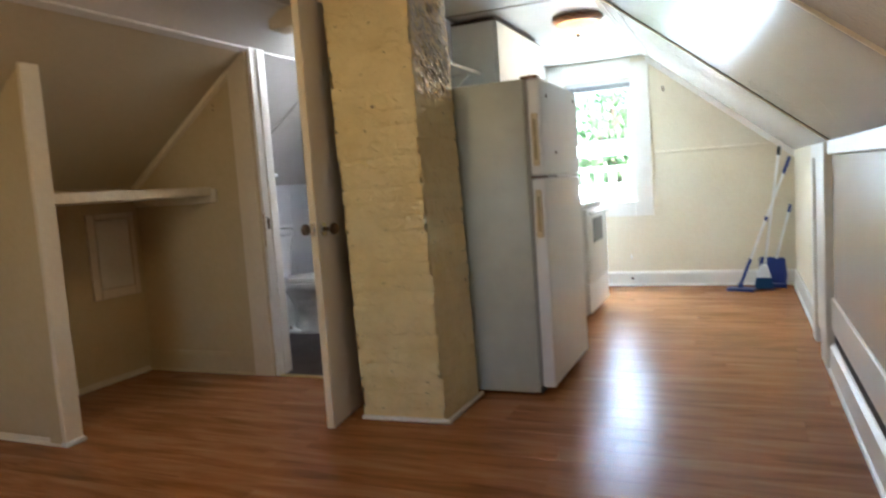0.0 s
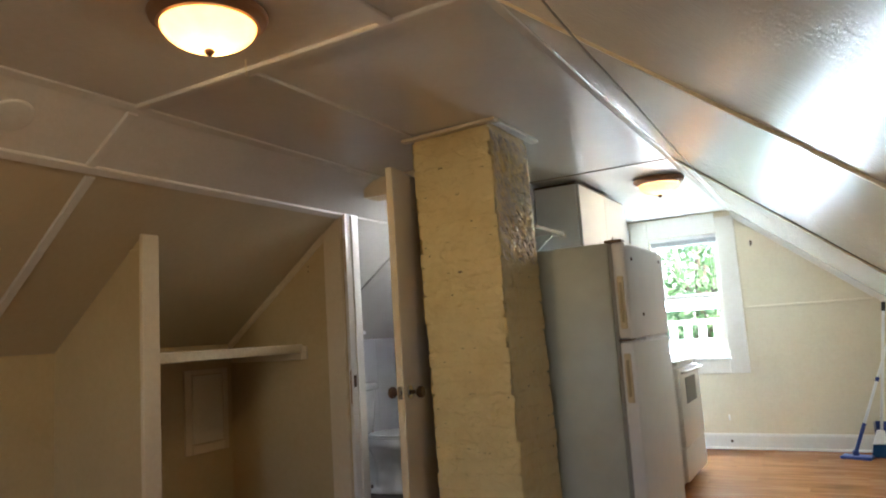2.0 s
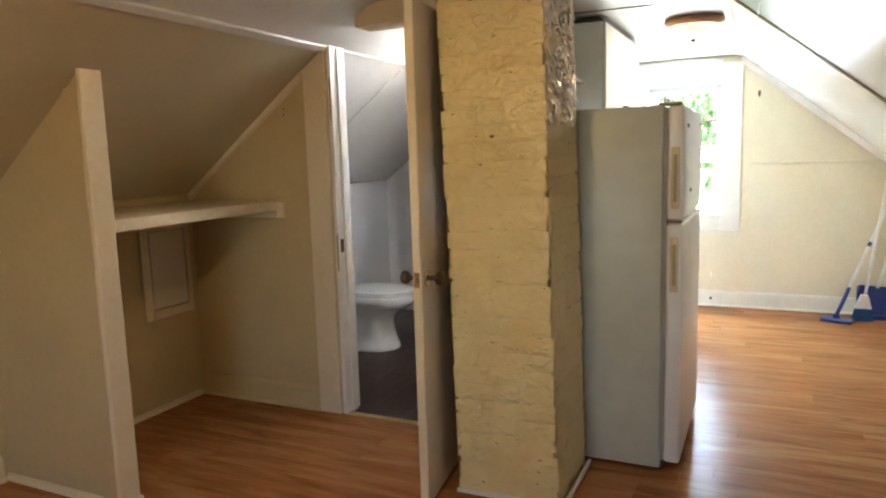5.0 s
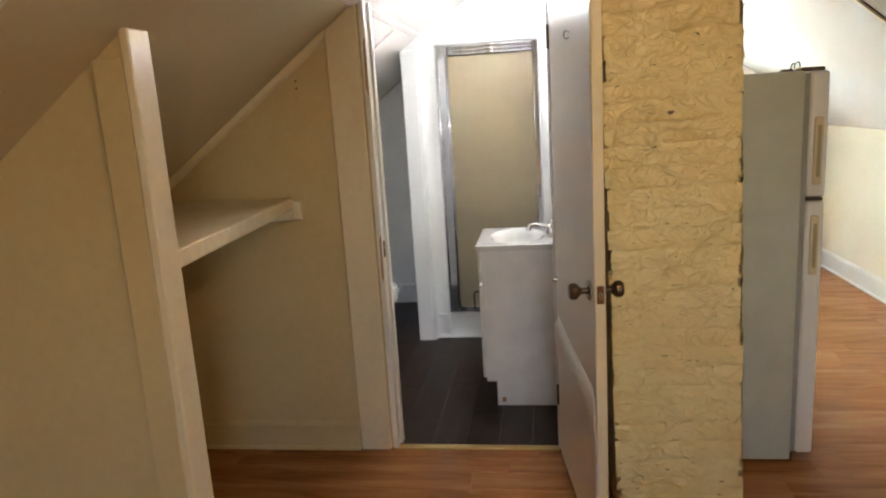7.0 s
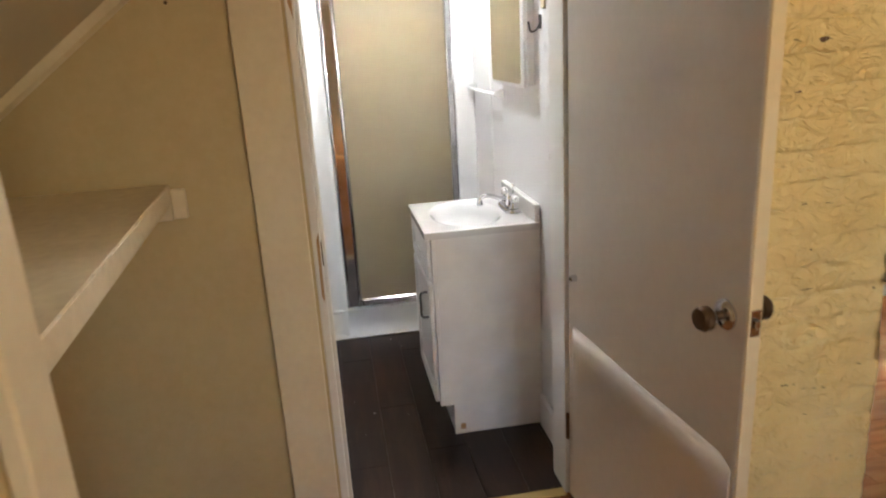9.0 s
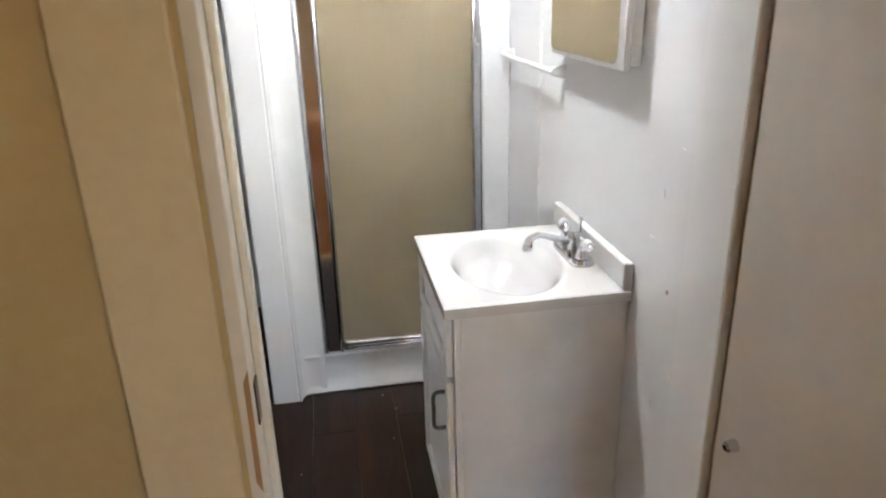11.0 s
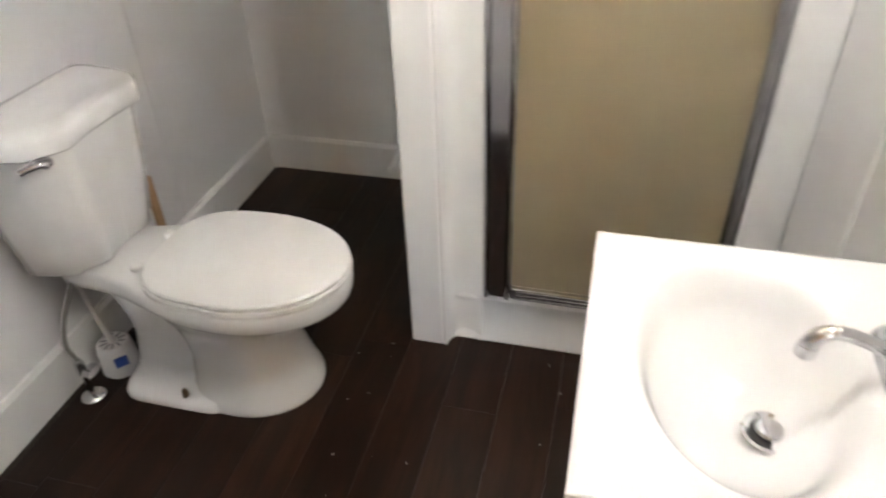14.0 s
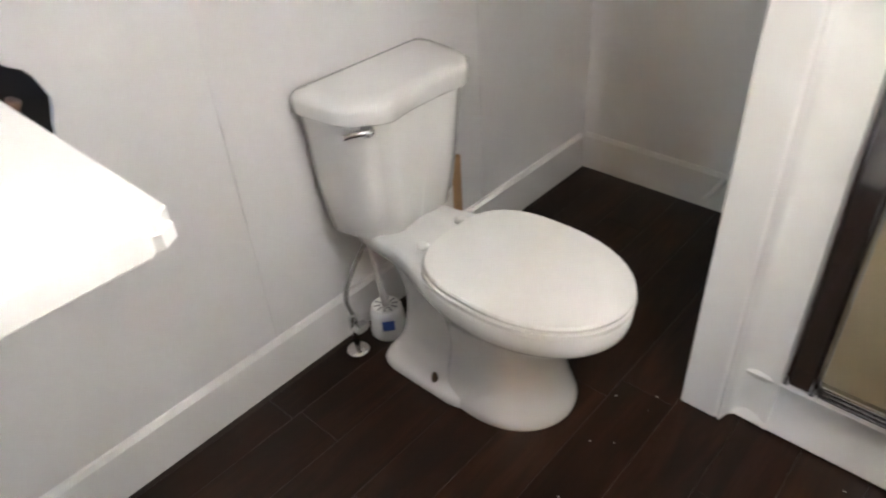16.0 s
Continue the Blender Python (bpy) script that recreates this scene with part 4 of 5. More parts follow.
for i in range(120):
    u, w = rng.uniform(-1, 1), rng.uniform(-1, 1)
    x0, y0 = 1.395 + 0.055 * u, 3.652 + 0.018 * w
    tube([(x0, y0, 0.102), (x0 + 0.02 * u + rng.uniform(-.006, .006), y0 - 0.004 + 0.012 * w, rng.uniform(0.0, 0.008))], 0.0022, 3, bm)
part("bristles", bm, BLUEFIBRE, broom, "blue flared bristles")
dust = thing("dustpan", 1.48, 3.75, 0, "blue long-handled dustpan standing in the corner", "dustpan")
rod(dust, (1.50, 3.79, 0.24), (1.625, 3.86, 0.70), 0.010, [(0.86, 1.0, BLUE, "blue hand grip")])
bm = prism([(1.36, 0.0), (1.57, 0.0), (1.585, 0.10), (1.565, 0.25), (1.375, 0.26)], 3.80, 3.806, "y", None, 0.002)
prism([(1.36, 0.0), (1.57, 0.0), (1.575, 0.03), (1.36, 0.03)], 3.72, 3.799, "y", bm, 0.002)
prism([(3.72, 0.0), (3.80, 0.0), (3.80, 0.25), (3.79, 0.25)], 1.362, 1.368, "x", bm)
prism([(3.72, 0.0), (3.80, 0.0), (3.80, 0.24), (3.79, 0.24)], 1.566, 1.572, "x", bm)
part("pan", bm, BLUE, dust, "blue plastic pan")


# ---- outside the window ----
GRASS = plain("garden_green", (0.07, 0.12, 0.03), 0.9, vary=0.4, scale=0.8)
setting("ground", box(-600, 600, 4.2, 900, -3.2, -3.0), GRASS, "green garden ground outside", "ground")
WHITEWOOD = plain("sunlit_white_paint", (0.80, 0.80, 0.78), 0.5)
rail = thing("balcony_railing", 0.2, 5.2, 0.0, "white-painted wooden balcony railing outside the window", "railing")
part("deck", box(-2.2, 2.6, 4.12, 5.4, -0.10, 0.0), WHITEWOOD, rail, "pale deck floor")
part("deck_post", box(-2.2, -2.1, 5.2, 5.3, -3.0, -0.10), WHITEWOOD, rail)
part("deck_post", box(2.5, 2.6, 5.2, 5.3, -3.0, -0.10), WHITEWOOD, rail)
part("top_rail", box(-2.2, 2.6, 5.16, 5.30, 1.10, 1.15, 0.008), WHITEWOOD, rail)
part("bottom_rail", box(-2.2, 2.6, 5.20, 5.26, 0.10, 0.16, 0.006), WHITEWOOD, rail)
for k in range(31):
    part("baluster", box(-2.15 + 0.155 * k, -2.07 + 0.155 * k, 5.21, 5.25, 0.0, 1.10, 0.004), WHITEWOOD, rail)

LEAF, ln, ll, lb = material("green_leaves")
li = ln.new("ShaderNodeNewGeometry")
lr = ramp(ln, [(0.0, (0.08, 0.16, 0.06)), (0.6, (0.14, 0.25, 0.10)), (1.0, (0.22, 0.34, 0.15))])
ll.new(li.outputs["Random Per Island"], lr.inputs[0])
ll.new(lr.outputs[0], lb.inputs["Base Color"])
lb.inputs["Roughness"].default_value = 0.5
tl = ln.new("ShaderNodeBsdfTranslucent")
ll.new(lr.outputs[0], tl.inputs[0])
lm = ln.new("ShaderNodeMixShader")
lm.inputs[0].default_value = 0.45
ll.new(lb.outputs[0], lm.inputs[1])
ll.new(tl.outputs[0], lm.inputs[2])
ll.new(lm.outputs[0], ln["Material Output"].inputs["Surface"])
BARK = plain("tree_bark", (0.10, 0.075, 0.05), 0.9, vary=0.4, scale=14)


def tree(x, y, z, height, spread, seed, label):
    rg = random.Random(seed)
    t = thing("tree", x, y, z, label, "tree", "trees outside the window")
    bm = tube([(x, y, z), (x + 0.1, y, z + height * 0.3), (x - 0.1, y + 0.1, z + height * 0.6), (x, y, z + height * 0.9)], 0.2, 10, None, [0.24, 0.19, 0.12, 0.03])
    tips = []
    for k in range(12):
        a, h = rg.uniform(0, 6.28), height * rg.uniform(0.35, 0.8)
        p = Vector((x, y, z + h))
        q = p + Vector((math.cos(a), math.sin(a), rg.uniform(0.2, 0.7))) * spread * rg.uniform(0.5, 0.9)
        tube([p, p.lerp(q, 0.5) + Vector((0, 0, 0.1)), q], 0.05, 6, bm, [0.07, 0.045, 0.015])
        tips += [q, p.lerp(q, 0.6)]
    part("trunk", bm, BARK, t, "grey-brown trunk with limbs")
    verts, faces = [], []
    for k in range(3000):
        c = rg.choice(tips)
        p = c + Vector((rg.gauss(0, 1), rg.gauss(0, 1), rg.gauss(0, 0.8))) * spread * 0.26
        u = Vector((rg.uniform(-1, 1), rg.uniform(-1, 1), rg.uniform(-1, 1))).normalized()
        w = u.orthogonal().normalized()
        s = rg.uniform(0.05, 0.12)
        i = len(verts)
        verts += [p - u * s, p + w * s * 0.55, p + u * s, p - w * s * 0.55]
        faces.append((i, i + 1, i + 2, i + 3))
    me = bpy.data.meshes.new("crown")
    me.from_pydata([tuple(v) for v in verts], [], faces)
    me.materials.append(LEAF)
    ob = new("crown", me)
    ob.parent = t
    ob.matrix_parent_inverse = t.matrix_world.inverted()
    tagged(ob, "loose crown of green leaves", kind="stuff")
    return t


for tx, ty, hh, sp, sd in ((-1.0, 11.0, 6.2, 2.0, 1), (1.2, 13.0, 6.6, 2.4, 2), (-3.4, 14.0, 7.0, 2.6, 3), (3.9, 14.5, 6.8, 2.4, 5), (-0.4, 17.5, 7.6, 2.8, 6)):
    tree(tx, ty, -3.0, hh, sp, sd, "leafy green garden tree in sunlight")


# ---- bathroom: walls' trim ----
skirting(BXL, 0.70, BXL, BY - 0.03, 1, 0, 0.152, BATHTRIM, 0.018, "white baseboard with a chipped top edge", False)
skirting(BXL + 0.018, BY, -1.479, BY, 0, -1, 0.15, BATHTRIM, 0.016, "white baseboard in the nook", False)
skirting(BX, 0.75, BX, 1.005, -1, 0, 0.135, BATHTRIM, 0.016, "white baseboard beside the vanity", False)
trim(box(-1.494, -1.3975, 2.018, 2.0495, 0, roof(-1.45) - 0.03, 0.005), BATHTRIM, "glossy white end board beside the shower")
trim(box(BX - 0.005, BX - 0.0002, 1.712, 1.728, 0, H - 0.004, 0.001), BATHTRIM, "thin white joint strip on the wall")
setting("wall_above_shower", prism([(-1.3965, 1.875), (BX, 1.875), (BX, H), (-1.064, H), (-1.38, 1.935), (-1.3965, 1.923)], 2.07, 2.13), BATHWALL, "white wall above the shower", "wall")

# ---- shower ----
SX0B, SX1B = -1.380, BX - 0.002
shower = thing("shower_stall", -0.97, 2.45, 0, "white acrylic shower stall with a frosted sliding door", "shower")
ACRYLIC = plain("white_acrylic", (0.80, 0.80, 0.79), 0.22, vary=0.03)
BEIGE = plain("beige_shower_wall", (0.70, 0.62, 0.42), 0.3, vary=0.05)
prof = [(2.064, 0.0), (2.058, 0.008), (2.062, 0.022), (2.074, 0.045), (2.079, 0.085), (2.076, 0.125), (2.066, 0.150), (2.062, 0.163), (2.068, 0.172), (2.085, 0.1755), (2.14, 0.1755), (2.16, 0.16), (2.17, 0.06), (2.17, 0.0)]
part("curb", prism(prof, SX0B, SX1B, "x"), ACRYLIC, shower, "rounded white curb", 40)
part("pan", box(SX0B, SX1B, 2.171, BY - 0.002, 0.0, 0.06, 0.004), ACRYLIC, shower, "white shower pan")
part("side_wall", box(SX0B - 0.016, SX0B + 0.010, 2.172, BY - 0.002, 0.061, 1.86), BEIGE, shower)
part("side_wall", box(SX1B - 0.012, SX1B, 2.172, BY - 0.002, 0.061, 1.86), BEIGE, shower)
part("back_wall", box(SX0B + 0.005, SX1B - 0.013, BY - 0.02, BY - 0.002, 0.061, 1.86), BEIGE, shower)
cove = [(-1.397, 2.12), (-1.397, 2.024), (-1.392, 2.021), (-1.387, 2.026), (-1.384, 2.042), (-1.378, 2.056), (-1.366, 2.065), (-1.345, 2.069), (-1.315, 2.067), (-1.300, 2.062), (-1.288, 2.062), (-1.288, 2.12)]
part("flange", prism(cove, 0.0, 1.872, "z"), ACRYLIC, shower, "white acrylic side flange with a soft cove", 50)
part("flange", box(-0.661, SX1B, 2.062, 2.10, 0.176, 1.872, 0.006), ACRYLIC, shower, "white acrylic side flange")


def chrome_rail(x0, x1, z0, z1, label):
    """A ribbed extrusion: a wide channel with a raised bead along each side."""
    r = part("door_rail", box(x0, x1, 2.060, 2.10, z0, z1, 0.004), CHROME, shower, label)
    if x1 - x0 < z1 - z0:
        w = (x1 - x0) / 4
        for k in (0, 2):
            part("bead", tube([(x0 + w * (0.5 + 1.5 * k), 2.060, z0 + 0.002), (x0 + w * (0.5 + 1.5 * k), 2.060, z1 - 0.002)], w * 0.4, 10), CHROME, r, "", True)
    else:
        w = (z1 - z0) / 4
        for k in (0, 1, 2):
            part("bead", tube([(x0 + 0.002, 2.060, z0 + w * (0.7 + 1.3 * k)), (x1 - 0.002, 2.060, z0 + w * (0.7 + 1.3 * k))], w * 0.45, 10), CHROME, r, "", True)


chrome_rail(-1.287, -1.209, 0.178, 1.865, "tall chrome side rail")
chrome_rail(-0.696, -0.662, 0.178, 1.865, "slim chrome side rail")
chrome_rail(-1.208, -0.697, 1.80, 1.868, "chrome head rail")
chrome_rail(-1.208, -0.697, 0.178, 0.215, "chrome bottom track")
FROST, fn, fl, fb = material("frosted_shower_glass")
fv = coords(fn, fl, (1, 1, 1))
fk = noise_node(fn, fl, fv, 2.2, 3)
fr = ramp(fn, [(0.3, (0.55, 0.455, 0.29)), (0.7, (0.62, 0.52, 0.345))])
fl.new(fk.outputs[0], fr.inputs[0])
fl.new(fr.outputs[0], fb.inputs["Base Color"])
fb.inputs["Roughness"].default_value = 0.38
fb.inputs["Transmission Weight"].default_value = 0.5
ff = noise_node(fn, fl, fv, 180.0, 2)
bumped(fn, fl, fb, ff.outputs[0], 0.3, 0.001)
DARKMETAL_SPONGE = plain("dark_grey_plastic", (0.05, 0.045, 0.04), 0.5)
sponge = thing("shower_bottle", -1.012, 2.134, 0.06, "dark bottle standing behind the frosted shower glass", "bottle")
part("bottle_body", lathe([(0, 0.063), (0.038, 0.063), (0.044, 0.08), (0.044, 0.15), (0.030, 0.185), (0, 0.19)], 20, "z", (-1.012, 2.134, 0.113)), DARKMETAL_SPONGE, sponge, "", True)
part("glass_door", box(-1.208, -0.697, 2.076, 2.082, 0.216, 1.799), FROST, shower, "tan frosted glass door panel")

# ---- toilet ----
TY = 1.79
TK = 1.815
toilet = thing("toilet", -1.95, TY, 0, "white porcelain toilet with its lid closed", "toilet")


def oval(xb, xf, hw, z, n=40, square=2.0, yc=TY, front=2.0):
    """An egg-shaped ring: blunt at the back, rounder at the front."""
    xc = xb + (xf - xb) * 0.46
    pts = []
    for i in range(n):
        a = 2 * math.pi * i / n
        c, s = math.cos(a), math.sin(a)
        e = front if c > 0 else square
        ex = abs(c) ** (2 / e) * (1 if c > 0 else -1)
        sy = abs(s) ** (2 / (2.0 + (square - 2.0) * (0.5 - 0.5 * c))) * (1 if s > 0 else -1)
        pts.append((xc + (xf - xc if c > 0 else xc - xb) * ex, yc + hw * sy, z))
    return pts


# front column that carries the bowl
rings = [oval(-2.06, -1.695, 0.160, 0.0, square=3), oval(-2.06, -1.692, 0.162, 0.012, square=3), oval(-2.05, -1.700, 0.155, 0.030, square=3), oval(-2.04, -1.718, 0.140, 0.085, square=3),
         oval(-2.04, -1.734, 0.128, 0.15, square=2.8), oval(-2.06, -1.738, 0.124, 0.20, square=2.6), oval(-2.08, -1.722, 0.132, 0.245, square=2.4), oval(-2.10, -1.680, 0.152, 0.285, square=2.3),
         oval(-2.11, -1.625, 0.178, 0.325, square=2.3), oval(-2.11, -1.595, 0.190, 0.348, square=2.3)]
part("pedestal", loft(rings), PORCELAIN, toilet, "", 60)
# low rear block round the trapway, with a foot flange for the bolts
rings = [oval(-2.235, -1.885, 0.170, 0.0, square=7, front=6), oval(-2.235, -1.885, 0.171, 0.014, square=7, front=6), oval(-2.232, -1.890, 0.164, 0.030, square=6, front=6), oval(-2.225, -1.900, 0.135, 0.042, square=6, front=5),
         oval(-2.220, -1.900, 0.112, 0.062, square=5, front=5), oval(-2.212, -1.900, 0.103, 0.10, square=5, front=5), oval(-2.205, -1.90, 0.100, 0.17, square=4, front=4), oval(-2.205, -1.90, 0.101, 0.24, square=4, front=4), oval(-2.225, -1.90, 0.106, 0.30, square=4, front=4), oval(-2.25, -1.90, 0.110, 0.345, square=4, front=4)]
part("trapway", loft(rings), PORCELAIN, toilet, "rear trapway block with a foot flange", 60)


def rim_ring(inset, z):
    """Outline of the rim: an egg that narrows to a neck under the tank."""
    half = []
    for k in range(13):
        a = math.pi / 2 * k / 12
        half.append((-1.845 + (0.277 - inset) * math.cos(a), (0.201 - inset) * math.sin(a)))
    for px, hw in ((-1.90, 0.199), (-1.95, 0.192), (-2.00, 0.180), (-2.05, 0.163), (-2.10, 0.145), (-2.15, 0.130), (-2.20, 0.121), (-2.26, 0.117), (-2.315 + inset, 0.115), (-2.335 + inset, 0.100)):
        half.append((px, hw - inset))
    return [(px, TY + w, z) for px, w in half] + [(px, TY - w, z) for px, w in reversed(half[1:])]


part("bowl_rim", loft([rim_ring(d, z) for d, z in ((0.060, 0.300), (0.030, 0.322), (0.012, 0.338), (0.003, 0.352), (0.0, 0.370), (0.001, 0.390), (0.005, 0.399), (0.014, 0.404))]), PORCELAIN, toilet, "rounded rim running back to the tank", 60)
seat_o = [oval(-2.085, -1.566, 0.199, z, square=3.0) for z in (0.405, 0.417)]
part("seat_ring", loft([oval(-2.085, -1.572, 0.194, 0.403, square=3.0)] + seat_o + [oval(-2.085, -1.572, 0.194, 0.4195, square=3.0)]), SEATWHITE, toilet, "white plastic seat", 50)
part("seat_lid", loft([oval(-2.075, -1.575, 0.191, 0.4205, square=3.0), oval(-2.08, -1.569, 0.197, 0.424, square=3.0), oval(-2.08, -1.569, 0.197, 0.431, square=3.0), oval(-2.077, -1.575, 0.192, 0.4355, square=3.0), oval(-2.06, -1.60, 0.175, 0.4365, square=3.0)]), SEATWHITE, toilet, "closed white lid", 35)
for s in (-1, 1):
    part("hinge_cap", lathe([(0, 0.4057), (0.017, 0.4057), (0.017, 0.413), (0.012, 0.418), (0, 0.419)], 18, "z", (-2.108, TY + s * 0.075, 0)), SEATWHITE, toilet, "", 40)
    part("bolt_cap", lathe([(0, 0.058), (0.006, 0.058), (0.009, 0.045), (0.010, 0.03), (0, 0.03)], 12, "z", (-2.03, TY + s * 0.148, 0)), BRONZE, toilet, "bare rusty floor bolt", 40)


def tank_ring(xf, y0, y1, z, bow, xb=-2.380):
    """A tank's outline: flat back, a full front with soft shoulders and tapered ends."""
    w = y1 - y0
    near = [(xb, 0.018), (xb + 0.012, 0.004), (xb + 0.04, 0.0), (xf - bow - 0.02, 0.010), (xf - bow * 0.62, 0.026), (xf - 0.034, 0.052), (xf - 0.014, 0.074), (xf - 0.003, 0.092), (xf + 0.001, 0.106),
            (xf - 0.001, 0.122), (xf - 0.006, 0.150), (xf - 0.009, 0.185), (xf - 0.008, w / 2)]
    pts = [(x, y0 + d) for x, d in near] + [(x, y1 - d) for x, d in reversed(near[:-1])]
    return [(x, y, z) for x, y in pts]


tank_rings = [tank_ring(-2.205, TK - 0.172, TK + 0.165, 0.404, 0.06, -2.360), tank_ring(-2.190, TK - 0.192, TK + 0.182, 0.416, 0.066, -2.368), tank_ring(-2.172, TK - 0.206, TK + 0.196, 0.56, 0.072), tank_ring(-2.160, TK - 0.220, TK + 0.214, 0.752, 0.08)]
part("tank", loft(tank_rings), PORCELAIN, toilet, "", 65)
lid_rings = [tank_ring(-2.150, TK - 0.226, TK + 0.222, 0.7525, 0.085, -2.385), tank_ring(-2.142, TK - 0.234, TK + 0.230, 0.760, 0.085, -2.388), tank_ring(-2.142, TK - 0.234, TK + 0.230, 0.789, 0.085, -2.388), tank_ring(-2.146, TK - 0.230, TK + 0.226, 0.799, 0.085, -2.387), tank_ring(-2.156, TK - 0.219, TK + 0.215, 0.807, 0.083, -2.382), tank_ring(-2.185, TK - 0.19, TK + 0.186, 0.812, 0.075, -2.36)]
part("tank_lid", loft(lid_rings), PORCELAIN, toilet, "", 45)
lever = part("flush_lever", tube(arc([(-2.190, TK - 0.165, 0.738), (-2.176, TK - 0.172, 0.740), (-2.186, TK - 0.192, 0.742), (-2.198, TK - 0.208, 0.740), (-2.208, TK - 0.222, 0.737)], 5), 0.008, 12, None, None), CHROME, toilet, "chrome flush lever", True)
part("pivot", lathe([(0, 0.0), (0.016, 0.0), (0.016, 0.014), (0.010, 0.022), (0, 0.024)], 18, "x", (-2.196, TK - 0.166, 0.738)), CHROME, lever, "", 40)

supply = thing("water_supply_valve", -2.30, 1.62, 0, "chrome shut-off valve with a braided grey supply hose", "supply valve")
part("floor_flange", lathe([(0, 0.0), (0.034, 0.0), (0.030, 0.005), (0.014, 0.010), (0, 0.010)], 24, "z", (-2.315, 1.612, 0)), CHROME, supply, "round chrome floor flange", 40)
part("stub_pipe", lathe([(0, 0.008), (0.009, 0.008), (0.009, 0.085), (0.014, 0.086), (0.014, 0.125), (0.008, 0.14), (0, 0.14)], 16, "z", (-2.315, 1.612, 0)), CHROME, supply, "", 40)
part("valve_wheel", loft([[(-2.296 + k * 0.012, 1.612 + 0.020 * math.cos(a) * 1.3, 0.105 + 0.012 * math.sin(a)) for a in [2 * math.pi * i / 16 for i in range(16)]] for k in range(3)]), CHROME, supply, "oval valve handle", 40)
hose = arc([(-2.315, 1.612, 0.135), (-2.318, 1.602, 0.20), (-2.312, 1.625, 0.27), (-2.30, 1.668, 0.34), (-2.29, 1.692, 0.375), (-2.29, 1.695, 0.405)], 7)
part("hose", tube(hose, 0.0065, 10), plain("braided_grey_hose", (0.20, 0.195, 0.185), 0.45, 0.4, 0.3, 120, 0.5, 400), supply, "braided grey hose", True)
part("coupling_nut", lathe([(0, 0.378), (0.016, 0.378), (0.018, 0.383), (0.018, 0.403), (0, 0.403)], 8, "z", (-2.29, 1.695, 0)), BLACK, supply, "black coupling nut", 40)

brush = thing("toilet_brush", -2.285, 1.735, 0, "white toilet brush in a round white holder", "toilet brush")
bx, by = -2.300, 1.728
part("holder", lathe([(0, 0), (0.050, 0), (0.054, 0.006), (0.050, 0.075), (0.046, 0.098), (0.040, 0.104), (0.012, 0.104), (0, 0.104)], 28, "z", (bx, by, 0)), WHITEPLASTIC, brush, "white plastic holder", 40)
for k in range(10):
    a = 2 * math.pi * k / 10
    part("slot", box(-0.002, 0.002, 0.016, 0.036, 0.1035, 0.1055), plain("slot_grey", (0.25, 0.26, 0.27), 0.6) if k == 0 else bpy.data.materials["slot_grey"], brush).matrix_world = pose(bx, by, 0, 0, 0, math.degrees(a))
part("handle", tube([(bx, by, 0.10), (bx - 0.008, by - 0.012, 0.22), (bx - 0.018, by - 0.02, 0.38)], 0.0065, 10, None, [0.010, 0.0065, 0.007]), WHITEPLASTIC, brush, "white handle", True)
part("sticker", box(0.049, 0.0535, -0.018, 0.018, 0.045, 0.078), plain("blue_sticker", (0.03, 0.08, 0.35), 0.4), brush, "small blue sticker").matrix_world = pose(bx, by, 0, 0, 0, -40)
shim = thing("wood_offcut", -2.385, 2.162, 0.152, "bare wooden offcut standing behind the toilet tank", "wood offcut")
part("stick", box(-2.3935, -2.376, 2.148, 2.176, 0.1525, 0.385, 0.002), RAWWOOD, shim)

stop = thing("door_stop", -1.83, BY - 0.03, 0.085, "white spring door stop on the nook baseboard", "door stop")
part("spring", tube(arc([(-1.798, BY - 0.015, 0.135), (-1.815, BY - 0.045, 0.10), (-1.838, BY - 0.075, 0.062)], 4), 0.011, 10), WHITEPLASTIC, stop, "", True)

bath_shelf = thing("bathroom_shelf", -1.9, 0.78, 1.20, "white-painted shelf board with a chipped corner", "shelf")
edge = [(-2.355, 0.702), (-1.442, 0.702), (-1.442, 0.846), (-1.447, 0.852), (-1.445, 0.858), (-1.452, 0.863), (-1.457, 0.870), (-2.355, 0.874)]
part("board", prism(edge, 1.198, 1.220, "z", None, 0.0015), BATHTRIM, bath_shelf)
part("chip", prism([(-1.460, 0.864), (-1.445, 0.851), (-1.443, 0.856), (-1.450, 0.868)], 1.200, 1.211, "z"), BATHTRIM, bath_shelf, "chipped corner")
part("cleat", box(-2.30, -1.46, 0.702, 0.720, 1.162, 1.197, 0.002), BATHTRIM, bath_shelf)

pipes = thing("pipe_stub", XL - 0.05, HOLE[0], HOLE[1], "rusty pipe stub inside the round wall hole", "pipe")
for k, (dy, dz) in enumerate(((0.03, 0.03), (-0.03, -0.02), (0.05, -0.04))):
    part("pipe", tube([(BXL - 0.088, HOLE[0] + dy, HOLE[1] + dz - 0.10), (BXL - 0.07, HOLE[0] + dy, HOLE[1] + dz), (BXL - 0.05, HOLE[0] + dy + 0.02, HOLE[1] + dz + 0.05)], 0.014, 10), plain("rusty_pipe", (0.16, 0.09, 0.06), 0.6, 0.5, 0.3) if k == 0 else bpy.data.materials["rusty_pipe"], pipes, "", True)

# ---- vanity ----
VX0, VX1, VY0, VY1 = -0.972, BX - 0.002, 1.018, 1.472
vanity = thing("vanity_cabinet", -0.77, 1.245, 0, "white vanity cabinet with one door and a drawer front", "vanity")
